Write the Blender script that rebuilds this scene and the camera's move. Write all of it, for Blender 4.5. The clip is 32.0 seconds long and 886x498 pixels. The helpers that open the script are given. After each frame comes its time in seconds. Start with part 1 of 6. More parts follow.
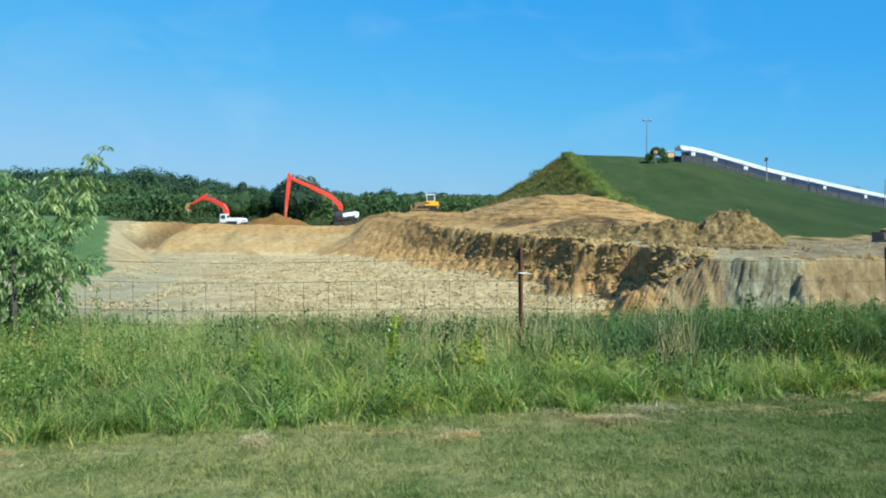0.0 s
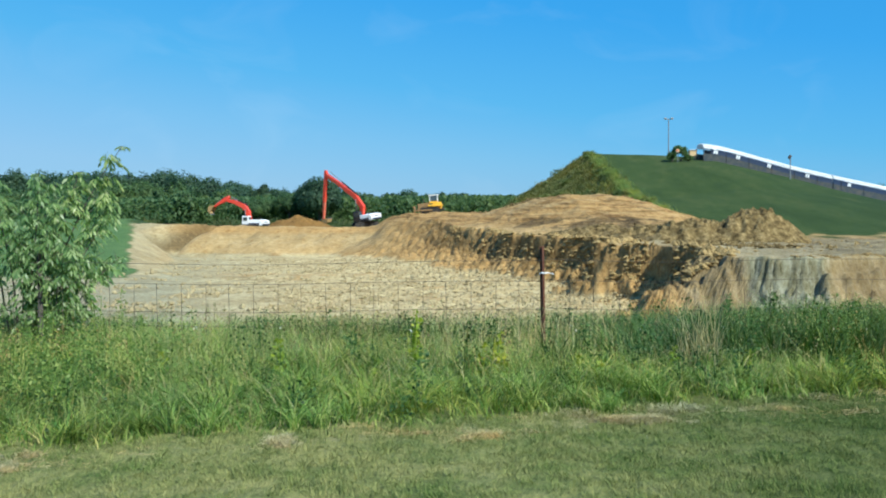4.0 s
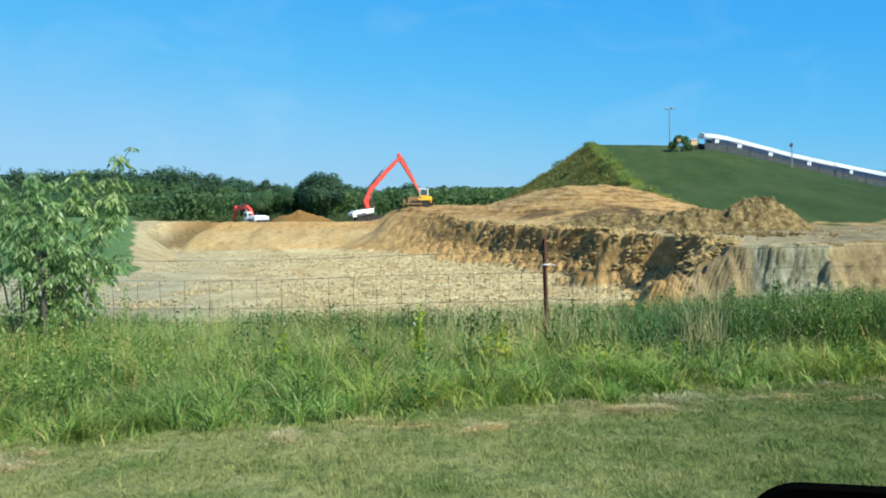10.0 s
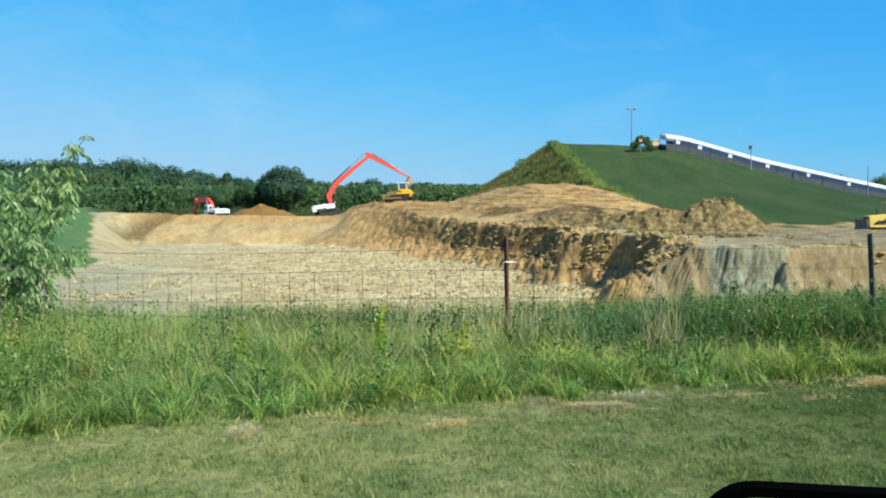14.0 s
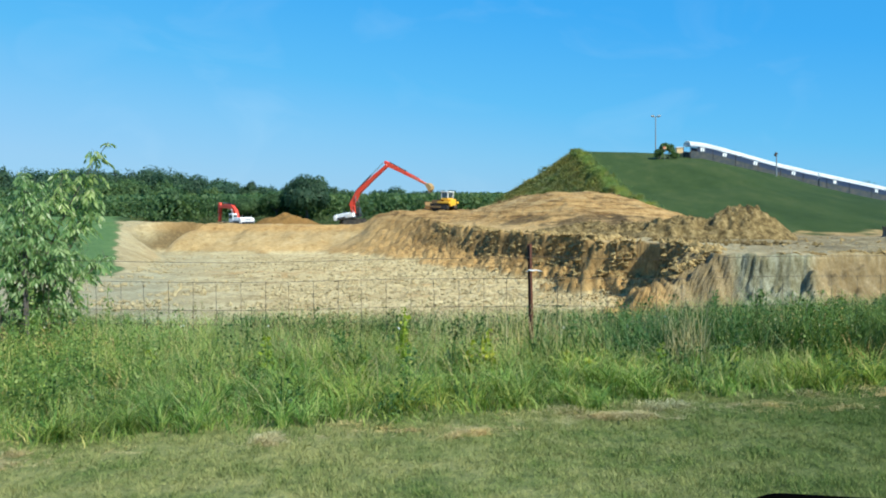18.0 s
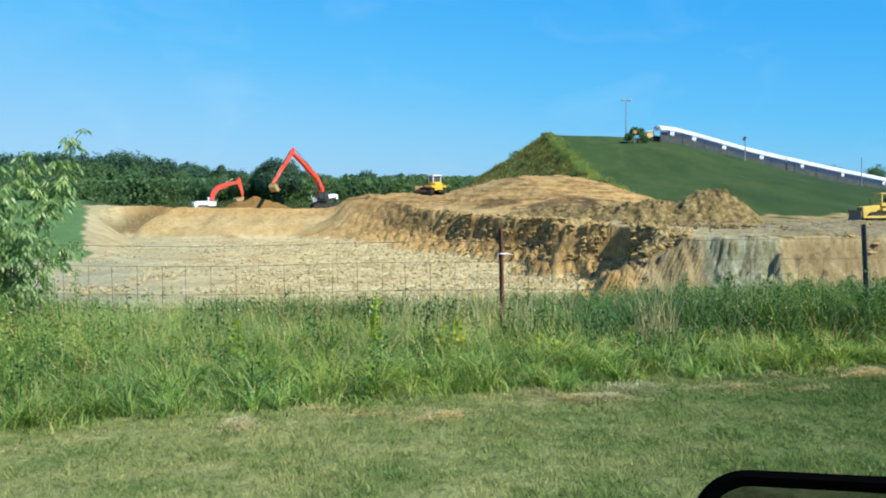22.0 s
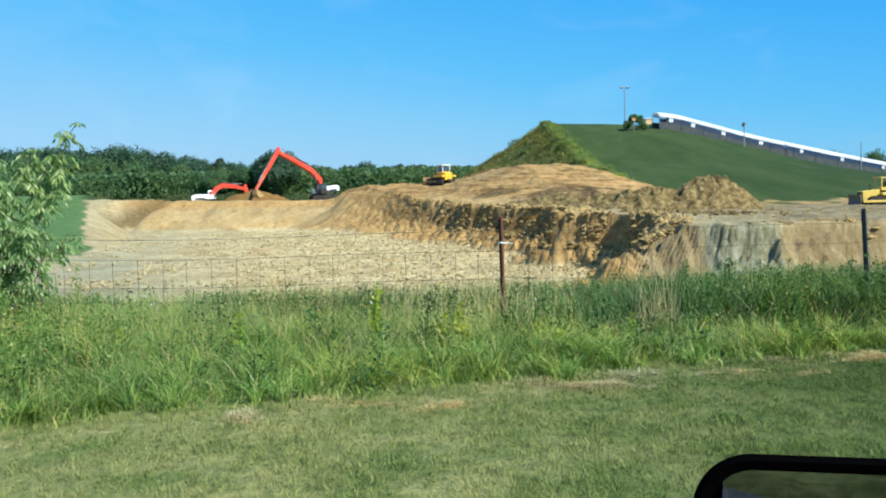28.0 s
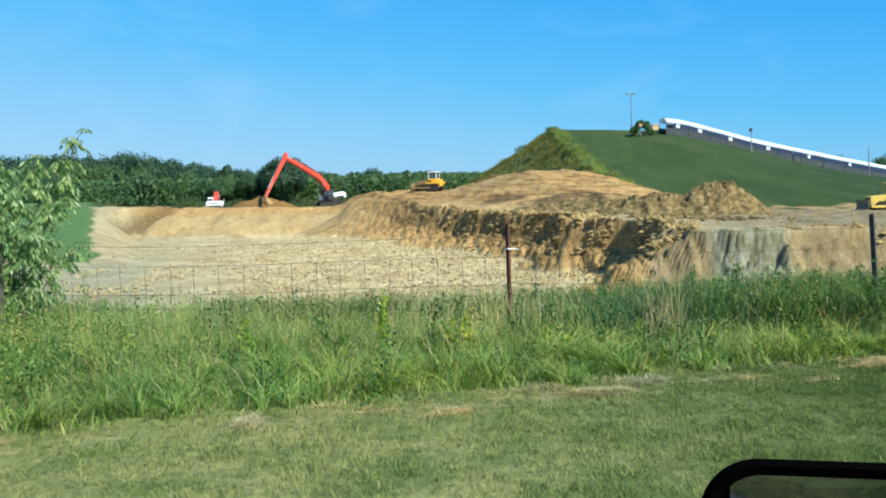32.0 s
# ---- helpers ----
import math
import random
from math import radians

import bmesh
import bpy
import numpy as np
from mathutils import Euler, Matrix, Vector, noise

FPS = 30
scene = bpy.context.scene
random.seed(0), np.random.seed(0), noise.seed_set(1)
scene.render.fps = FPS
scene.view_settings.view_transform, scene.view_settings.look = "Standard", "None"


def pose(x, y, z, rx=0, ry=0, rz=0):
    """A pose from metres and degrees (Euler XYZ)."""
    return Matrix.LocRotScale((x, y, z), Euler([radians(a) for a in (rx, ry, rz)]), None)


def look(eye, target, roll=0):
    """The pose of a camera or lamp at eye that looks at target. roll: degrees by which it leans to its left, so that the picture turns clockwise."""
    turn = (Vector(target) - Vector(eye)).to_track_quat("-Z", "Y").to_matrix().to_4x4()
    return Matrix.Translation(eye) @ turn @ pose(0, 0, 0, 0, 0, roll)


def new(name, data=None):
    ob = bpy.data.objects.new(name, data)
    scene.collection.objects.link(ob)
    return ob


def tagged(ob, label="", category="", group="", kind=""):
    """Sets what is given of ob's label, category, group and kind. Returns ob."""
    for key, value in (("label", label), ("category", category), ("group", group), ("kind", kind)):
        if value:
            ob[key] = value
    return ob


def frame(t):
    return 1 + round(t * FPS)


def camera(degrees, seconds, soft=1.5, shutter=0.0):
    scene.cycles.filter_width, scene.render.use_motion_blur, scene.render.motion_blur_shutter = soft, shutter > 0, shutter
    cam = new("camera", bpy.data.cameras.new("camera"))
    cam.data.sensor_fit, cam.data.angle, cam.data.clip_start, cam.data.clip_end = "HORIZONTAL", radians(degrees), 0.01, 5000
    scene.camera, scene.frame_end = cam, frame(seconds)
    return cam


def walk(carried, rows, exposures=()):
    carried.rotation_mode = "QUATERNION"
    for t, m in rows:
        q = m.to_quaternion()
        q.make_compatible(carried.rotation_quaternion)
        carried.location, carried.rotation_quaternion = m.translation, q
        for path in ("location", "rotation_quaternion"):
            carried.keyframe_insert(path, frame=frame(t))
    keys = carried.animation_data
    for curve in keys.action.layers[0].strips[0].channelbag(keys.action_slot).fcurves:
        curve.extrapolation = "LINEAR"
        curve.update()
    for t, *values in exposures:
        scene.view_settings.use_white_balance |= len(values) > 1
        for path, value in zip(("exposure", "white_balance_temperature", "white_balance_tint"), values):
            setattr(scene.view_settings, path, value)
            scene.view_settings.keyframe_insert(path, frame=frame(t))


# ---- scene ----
cam = camera(50.0, 32.0, soft=1.95)
PATH = [
    (0.0, pose(0.0000, -0.0000, 1.7019, 87.800, -0.000, 0.000)),
    (0.5, pose(-0.0022, -0.0008, 1.7036, 87.813, -0.113, -0.030)),
    (1.0, pose(-0.0004, 0.0001, 1.7020, 87.853, 0.039, -0.099)),
    (1.5, pose(-0.0002, 0.0001, 1.7011, 87.738, 0.159, -0.052)),
    (2.0, pose(-0.0010, 0.0006, 1.7015, 88.014, 0.146, 0.647)),
    (2.5, pose(-0.0018, 0.0012, 1.7013, 87.996, 0.124, 0.897)),
    (3.0, pose(-0.0016, 0.0017, 1.7009, 87.849, 0.290, 0.710)),
    (3.5, pose(-0.0009, 0.0018, 1.7014, 87.814, 0.390, 1.006)),
    (5.5, pose(-0.0018, -0.0001, 1.6980, 87.934, 0.360, 1.784)),
    (6.0, pose(-0.0007, 0.0008, 1.6982, 87.659, 0.641, 2.174)),
    (6.5, pose(0.0006, 0.0012, 1.6986, 86.946, 0.974, 2.213)),
    (7.0, pose(-0.0006, 0.0009, 1.6980, 86.828, 0.652, 1.520)),
    (7.5, pose(-0.0004, 0.0003, 1.6972, 86.833, 0.871, 1.587)),
    (8.0, pose(-0.0004, -0.0003, 1.6981, 86.928, 0.833, 1.805)),
    (8.5, pose(-0.0001, 0.0007, 1.6984, 86.998, 0.980, 1.950)),
    (9.0, pose(0.0001, 0.0012, 1.6978, 86.871, 0.783, 1.684)),
    (9.5, pose(-0.0007, -0.0004, 1.6983, 87.269, 1.075, 1.517)),
    (10.0, pose(-0.0005, -0.0007, 1.6984, 87.424, 1.243, 1.382)),
    (10.5, pose(0.0013, -0.0004, 1.6988, 87.604, 1.597, -0.053)),
    (11.0, pose(-0.0006, -0.0012, 1.6987, 87.596, 1.541, -1.360)),
    (11.5, pose(-0.0006, -0.0013, 1.6993, 87.886, 1.606, -1.262)),
    (12.0, pose(-0.0009, -0.0017, 1.6988, 87.855, 1.617, -0.674)),
    (12.5, pose(-0.0012, -0.0030, 1.6984, 87.733, 1.326, -0.201)),
    (13.0, pose(-0.0026, -0.0039, 1.7004, 87.376, 0.566, -0.645)),
    (13.5, pose(-0.0049, -0.0020, 1.7000, 87.494, 0.060, -0.813)),
    (14.0, pose(0.0001, 0.0012, 1.6985, 87.172, 0.319, -0.864)),
    (14.5, pose(-0.0003, 0.0024, 1.6982, 87.671, 0.217, -0.600)),
    (16.5, pose(-0.0015, 0.0007, 1.6987, 87.691, 0.290, -0.052)),
    (17.0, pose(-0.0018, 0.0000, 1.7008, 87.355, 0.223, -0.195)),
    (17.5, pose(0.0004, 0.0005, 1.7010, 87.375, 0.059, 0.158)),
    (18.0, pose(-0.0021, -0.0003, 1.7010, 87.674, 0.453, 0.531)),
    (18.5, pose(-0.0021, -0.0009, 1.7029, 87.811, 0.392, 0.384)),
    (19.0, pose(-0.0018, -0.0016, 1.7016, 87.713, 0.402, 0.634)),
    (19.5, pose(-0.0012, -0.0006, 1.7020, 87.483, 0.371, 0.607)),
    (20.0, pose(-0.0009, 0.0002, 1.7010, 87.485, 0.316, 0.433)),
    (20.5, pose(-0.0004, 0.0005, 1.6991, 87.182, 0.681, -0.307)),
    (21.0, pose(-0.0008, 0.0008, 1.6981, 87.139, 0.526, -1.510)),
    (21.5, pose(-0.0001, 0.0021, 1.6971, 86.753, 0.489, -1.152)),
    (22.0, pose(-0.0006, 0.0025, 1.6973, 86.685, 0.462, -1.194)),
    (22.5, pose(0.0021, 0.0003, 1.6988, 86.805, 0.658, -0.884)),
    (23.0, pose(-0.0016, -0.0011, 1.6996, 86.962, 0.579, -0.985)),
    (23.5, pose(-0.0038, -0.0008, 1.7002, 86.635, 0.700, -1.255)),
    (24.0, pose(0.0022, -0.0026, 1.6993, 86.775, 0.755, -1.133)),
    (24.5, pose(0.0039, -0.0040, 1.6997, 86.836, 0.993, -0.734)),
    (25.0, pose(0.0055, -0.0072, 1.6991, 86.905, 1.127, -0.885)),
    (25.5, pose(0.0013, -0.0056, 1.7011, 86.473, 1.205, -1.120)),
    (27.5, pose(0.0005, 0.0004, 1.6970, 86.364, 1.168, -1.188)),
    (28.0, pose(-0.0007, 0.0008, 1.6965, 86.085, 1.228, -1.232)),
    (28.5, pose(0.0022, 0.0033, 1.6950, 86.170, 1.019, -0.901)),
    (29.0, pose(0.0008, 0.0050, 1.6954, 86.315, 0.940, -0.734)),
    (29.5, pose(0.0011, 0.0030, 1.6965, 86.741, 1.013, -0.507)),
    (30.0, pose(0.0006, 0.0022, 1.6967, 86.496, 1.118, -0.736)),
    (30.5, pose(0.0014, 0.0016, 1.6950, 86.478, 1.175, -0.747)),
    (31.0, pose(0.0001, 0.0009, 1.6959, 86.338, 1.260, -0.776)),
    (31.5, pose(0.0015, 0.0014, 1.6956, 86.373, 1.166, -0.799)),
    (32.0, pose(0.0007, 0.0019, 1.6947, 86.471, 1.364, -0.825)),
]
walk(cam, PATH, [(0, 0.50, 6250, 10), (3.5, 0.48, 6250, 10), (6, 0.48, 6290, 10), (7.5, 0.60, 6390, 10), (10, 0.60, 6420, 10), (12, 0.57, 6420, 10), (14, 0.60, 6400, 10), (17.5, 0.60, 6390, 10), (19, 0.54, 6390, 10), (20.5, 0.62, 6390, 10), (24, 0.65, 6390, 10), (32, 0.65, 6390, 10)])

# ---- world and sun ----
SUN_AZ, SUN_EL = 138.0, 41.0        # degrees: compass bearing from +y towards +x, height
world = bpy.data.worlds.new("sky")
scene.world = world
world.use_nodes = True
wn = world.node_tree.nodes
wl = world.node_tree.links
sky = wn.new("ShaderNodeTexSky")
sky.sky_type, sky.sun_disc = "NISHITA", False
sky.sun_elevation, sky.sun_rotation = radians(SUN_EL), radians(SUN_AZ)
sky.air_density, sky.dust_density, sky.ozone_density = 1.0, 0.3, 3.0
sky.sun_intensity = 0.4
dim = wn.new("ShaderNodeMix")
dim.data_type, dim.blend_type = "RGBA", "MULTIPLY"
dim.inputs["Factor"].default_value = 1.0
dim.inputs["B"].default_value = (0.075, 0.10, 0.112, 1)
wl.new(sky.outputs[0], dim.inputs["A"])
# a clear summer sky: pale over the horizon, deep blue above
wco = wn.new("ShaderNodeTexCoord")
wsep = wn.new("ShaderNodeSeparateXYZ")
wl.new(wco.outputs["Generated"], wsep.inputs[0])
wramp = wn.new("ShaderNodeValToRGB")
while len(wramp.color_ramp.elements) < 5:
    wramp.color_ramp.elements.new(0.5)
for e, (p, c) in zip(wramp.color_ramp.elements, [(0.0, (0.175, 0.352, 0.545)), (0.06, (0.118, 0.343, 0.562)), (0.12, (0.050, 0.314, 0.580)), (0.22, (0.014, 0.258, 0.592)), (0.7, (0.008, 0.14, 0.44))]):
    e.position, e.color = p, (*c, 1)
tip = wn.new("ShaderNodeMath")
tip.operation = "MULTIPLY_ADD"
tip.inputs[1].default_value = 0.15
wl.new(wsep.outputs["X"], tip.inputs[0])
wl.new(wsep.outputs["Z"], tip.inputs[2])
wl.new(tip.outputs[0], wramp.inputs["Fac"])
# faint wisps of high cloud
wmap = wn.new("ShaderNodeMapping")
wmap.inputs["Scale"].default_value = (5, 5, 9)
wl.new(wco.outputs["Generated"], wmap.inputs[0])
wisp = wn.new("ShaderNodeTexNoise")
wisp.inputs["Scale"].default_value, wisp.inputs["Detail"].default_value, wisp.inputs["Distortion"].default_value = 1.6, 6.0, 0.8
wl.new(wmap.outputs[0], wisp.inputs["Vector"])
wfac = wn.new("ShaderNodeMapRange")
wfac.inputs["From Min"].default_value, wfac.inputs["From Max"].default_value, wfac.inputs["To Max"].default_value = 0.55, 0.85, 0.16
wl.new(wisp.outputs["Fac"], wfac.inputs["Value"])
wmix = wn.new("ShaderNodeMix")
wmix.data_type = "RGBA"
wmix.inputs["B"].default_value = (0.42, 0.55, 0.66, 1)
wl.new(wfac.outputs[0], wmix.inputs["Factor"])
wl.new(wramp.outputs[0], wmix.inputs["A"])
both = wn.new("ShaderNodeMix")
both.data_type = "RGBA"
both.inputs["Factor"].default_value = 0.85
wl.new(dim.outputs["Result"], both.inputs["A"])
wl.new(wmix.outputs["Result"], both.inputs["B"])
wl.new(both.outputs["Result"], wn["Background"].inputs["Color"])
wn["Background"].inputs["Strength"].default_value = 1.0

sun = new("sun", bpy.data.lights.new("sun", "SUN"))
sun.data.energy, sun.data.angle, sun.data.color = 5.0, radians(0.55), (0.915, 0.96, 0.855)
az, el = radians(SUN_AZ), radians(SUN_EL)
SUN_DIR = Vector((math.sin(az) * math.cos(el), math.cos(az) * math.cos(el), math.sin(el)))
sun.matrix_world = look(SUN_DIR * 300, (0, 0, 0))


# ---- noise and mesh helpers ----
LATTICE = np.random.RandomState(7).rand(256, 256)


def value_noise(x, y):
    xi, yi = np.floor(x).astype(int), np.floor(y).astype(int)
    fx, fy = x - xi, y - yi
    fx, fy = fx * fx * (3 - 2 * fx), fy * fy * (3 - 2 * fy)
    a, b = LATTICE[xi % 256, yi % 256], LATTICE[(xi + 1) % 256, yi % 256]
    c, d = LATTICE[xi % 256, (yi + 1) % 256], LATTICE[(xi + 1) % 256, (yi + 1) % 256]
    return (a * (1 - fx) + b * fx) * (1 - fy) + (c * (1 - fx) + d * fx) * fy


def fbm(x, y, octaves=4):
    """Layered noise about 0, between -1 and 1."""
    total, size, norm = 0, 1.0, 0
    for k in range(octaves):
        total = total + size * (value_noise(x * 2 ** k + 17.3 * k, y * 2 ** k + 5.1 * k) * 2 - 1)
        norm += size
        size *= 0.5
    return total / norm


def ramp(x, a, b):
    s = np.clip((x - a) / (b - a), 0, 1)
    return s * s * (3 - 2 * s)


def mesh_from(name, verts, faces, material, smooth=False):
    me = bpy.data.meshes.new(name)
    me.from_pydata(verts, [], faces)
    me.materials.append(material)
    if smooth:
        me.polygons.foreach_set("use_smooth", [True] * len(me.polygons))
    me.update()
    return me


def strip_mesh(name, verts, quads, material):
    """A mesh of quads from numpy arrays: verts (n, 3), quads (m, 4)."""
    me = bpy.data.meshes.new(name)
    me.vertices.add(len(verts))
    me.vertices.foreach_set("co", np.asarray(verts, dtype=np.float32).ravel())
    me.loops.add(quads.size)
    me.loops.foreach_set("vertex_index", quads.astype(np.int32).ravel())
    me.polygons.add(len(quads))
    me.polygons.foreach_set("loop_start", np.arange(0, quads.size, 4, dtype=np.int32))
    me.materials.append(material)
    me.update(calc_edges=True)
    return me


def part(name, bm, material, parent, label=""):
    me = bpy.data.meshes.new(name)
    bm.to_mesh(me)
    bm.free()
    me.materials.append(material)
    ob = new(name, me)
    ob.parent = parent
    if label:
        ob["label"] = label
    return ob


def thing(name, label, category, group="", kind=""):
    return tagged(new(name), label, category, group, kind)


def box(size, at=(0, 0, 0), bevel=0.0, turn=None, bm=None, taper=None):
    """A box, bevelled; taper: how far the top shrinks in x and y."""
    bm = bm or bmesh.new()
    made = bmesh.ops.create_cube(bm, size=1.0)["verts"]
    for v in made:
        v.co = Vector((v.co.x * size[0], v.co.y * size[1], v.co.z * size[2]))
        if taper and v.co.z > 0:
            v.co.x *= taper[0]
            v.co.y *= taper[1]
    if bevel:
        edges = list({e for v in made for e in v.link_edges})
        out = bmesh.ops.bevel(bm, geom=edges, offset=bevel, segments=2, affect="EDGES", profile=0.6)
        made = list({v for f in out["faces"] for v in f.verts} | {v for v in made if v.is_valid})
    m = Matrix.Translation(at) @ (turn or Matrix())
    bmesh.ops.transform(bm, matrix=m, verts=[v for v in made if v.is_valid])
    return bm


def rod(a, b, r0, r1=None, sides=8, bm=None):
    bm = bm or bmesh.new()
    a, b = Vector(a), Vector(b)
    d = b - a
    m = Matrix.Translation((a + b) / 2) @ d.to_track_quat("Z", "Y").to_matrix().to_4x4()
    bmesh.ops.create_cone(bm, cap_ends=True, segments=sides, radius1=r0, radius2=r0 if r1 is None else r1, depth=d.length, matrix=m)
    return bm


def tube(points, radii, sides=5, bm=None):
    """One connected tube through the points."""
    bm = bm or bmesh.new()
    rings = []
    for k, p in enumerate(points):
        t = (points[min(len(points) - 1, k + 1)] - points[max(0, k - 1)]).normalized()
        u = t.cross(Vector((0.31, 0.17, 0.93) if abs(t.z) < 0.9 else (1, 0, 0))).normalized()
        w = t.cross(u)
        r = radii[k] if isinstance(radii, (list, tuple)) else radii
        rings.append([bm.verts.new(p + (u * math.cos(2 * math.pi * j / sides) + w * math.sin(2 * math.pi * j / sides)) * r) for j in range(sides)])
    for q, s in zip(rings[:-1], rings[1:]):
        for j in range(sides):
            bm.faces.new((q[j], q[(j + 1) % sides], s[(j + 1) % sides], s[j]))
    bm.faces.new(rings[0][::-1])
    bm.faces.new(rings[-1])
    return bm


def prism(outline, width, bevel=0.03, bm=None):
    """A plate with the given outline in x and z, of that width in y."""
    bm = bm or bmesh.new()
    vs = [bm.verts.new((x, -width / 2, z)) for x, z in outline]
    face = bm.faces.new(vs)
    out = bmesh.ops.extrude_face_region(bm, geom=[face])
    new_vs = [g for g in out["geom"] if isinstance(g, bmesh.types.BMVert)]
    for v in new_vs:
        v.co.y += width
    bmesh.ops.recalc_face_normals(bm, faces=bm.faces)
    if bevel:
        bmesh.ops.bevel(bm, geom=list(bm.edges), offset=bevel, segments=1, affect="EDGES")
    return bm


# ---- materials ----
def material(name):
    m = bpy.data.materials.new(name)
    m.use_nodes = True
    return m, m.node_tree.nodes, m.node_tree.links, m.node_tree.nodes["Principled BSDF"]


def noise_node(n, l, vector, scale, detail=4.0, rough=0.6):
    t = n.new("ShaderNodeTexNoise")
    t.inputs["Scale"].default_value, t.inputs["Detail"].default_value, t.inputs["Roughness"].default_value = scale, detail, rough
    l.new(vector, t.inputs["Vector"])
    return t.outputs["Fac"]


def ramp_node(n, l, fac, stops):
    r = n.new("ShaderNodeValToRGB")
    while len(r.color_ramp.elements) < len(stops):
        r.color_ramp.elements.new(0.5)
    for e, (p, c) in zip(r.color_ramp.elements, stops):
        e.position, e.color = p, (*c, 1)
    l.new(fac, r.inputs["Fac"])
    return r.outputs["Color"]


def mix_node(n, l, fac, a, b, blend="MIX"):
    m = n.new("ShaderNodeMix")
    m.data_type, m.blend_type = "RGBA", blend
    for sock, value in ((m.inputs["Factor"], fac), (m.inputs["A"], a), (m.inputs["B"], b)):
        if isinstance(value, bpy.types.NodeSocket):
            l.new(value, sock)
        elif isinstance(value, (int, float)):
            sock.default_value = value
        else:
            sock.default_value = (*value, 1)
    return m.outputs["Result"]


def bump_node(n, l, p, height, strength, distance):
    b = n.new("ShaderNodeBump")
    b.inputs["Strength"].default_value, b.inputs["Distance"].default_value = strength, distance
    l.new(height, b.inputs["Height"])
    l.new(b.outputs[0], p.inputs["Normal"])


def painted(name, color, rough=0.45, metal=0.0, dirt=(0.30, 0.20, 0.10), dirt_amount=0.5, scale=1.2, gloss=0.5):
    """Paint or plastic with dust and scuffs at two scales."""
    m, n, l, p = material(name)
    co = n.new("ShaderNodeTexCoord").outputs["Object"]
    big = ramp_node(n, l, noise_node(n, l, co, scale), [(0.42, (0, 0, 0)), (0.75, (1, 1, 1))])
    fine = noise_node(n, l, co, scale * 14)
    amount = n.new("ShaderNodeMath")
    amount.operation = "MULTIPLY"
    amount.inputs[1].default_value = dirt_amount
    l.new(big, amount.inputs[0])
    varied = mix_node(n, l, fine, [c * 0.88 for c in color], [min(1, c * 1.1) for c in color])
    l.new(mix_node(n, l, amount.outputs[0], varied, dirt), p.inputs["Base Color"])
    p.inputs["Roughness"].default_value, p.inputs["Metallic"].default_value = rough, metal
    bump_node(n, l, p, fine, 0.15, 0.004)
    p.inputs["Specular IOR Level"].default_value = gloss
    return m


def leafy(name, stops, rough=0.55, shine=0.35, patch=0.7):
    """Leaves and blades, varied from one to the next, that let some light through."""
    m, n, l, p = material(name)
    g = n.new("ShaderNodeNewGeometry")
    co = n.new("ShaderNodeTexCoord").outputs["Object"]
    color = ramp_node(n, l, g.outputs["Random Per Island"], stops)
    color = mix_node(n, l, ramp_node(n, l, noise_node(n, l, co, patch, 2.0), [(0.35, (0, 0, 0)), (0.65, (1, 1, 1))]), mix_node(n, l, 1.0, color, (0.68, 0.72, 0.70), "MULTIPLY"), color)
    hue = ramp_node(n, l, noise_node(n, l, co, patch * 0.45, 3.0), [(0.36, (0.90, 1.0, 1.08)), (0.50, (1.02, 1.01, 0.98)), (0.64, (1.30, 1.10, 0.86))])
    color = mix_node(n, l, 1.0, color, hue, "MULTIPLY")
    l.new(color, p.inputs["Base Color"])
    p.inputs["Roughness"].default_value = rough
    p.inputs["Specular IOR Level"].default_value = 0.3
    t = n.new("ShaderNodeBsdfTranslucent")
    l.new(mix_node(n, l, 1.0, color, (1.0, 1.0, 0.6), "MULTIPLY"), t.inputs["Color"])
    mixer = n.new("ShaderNodeMixShader")
    mixer.inputs[0].default_value = shine
    l.new(p.outputs[0], mixer.inputs[1])
    l.new(t.outputs[0], mixer.inputs[2])
    l.new(mixer.outputs[0], n["Material Output"].inputs["Surface"])
    return m


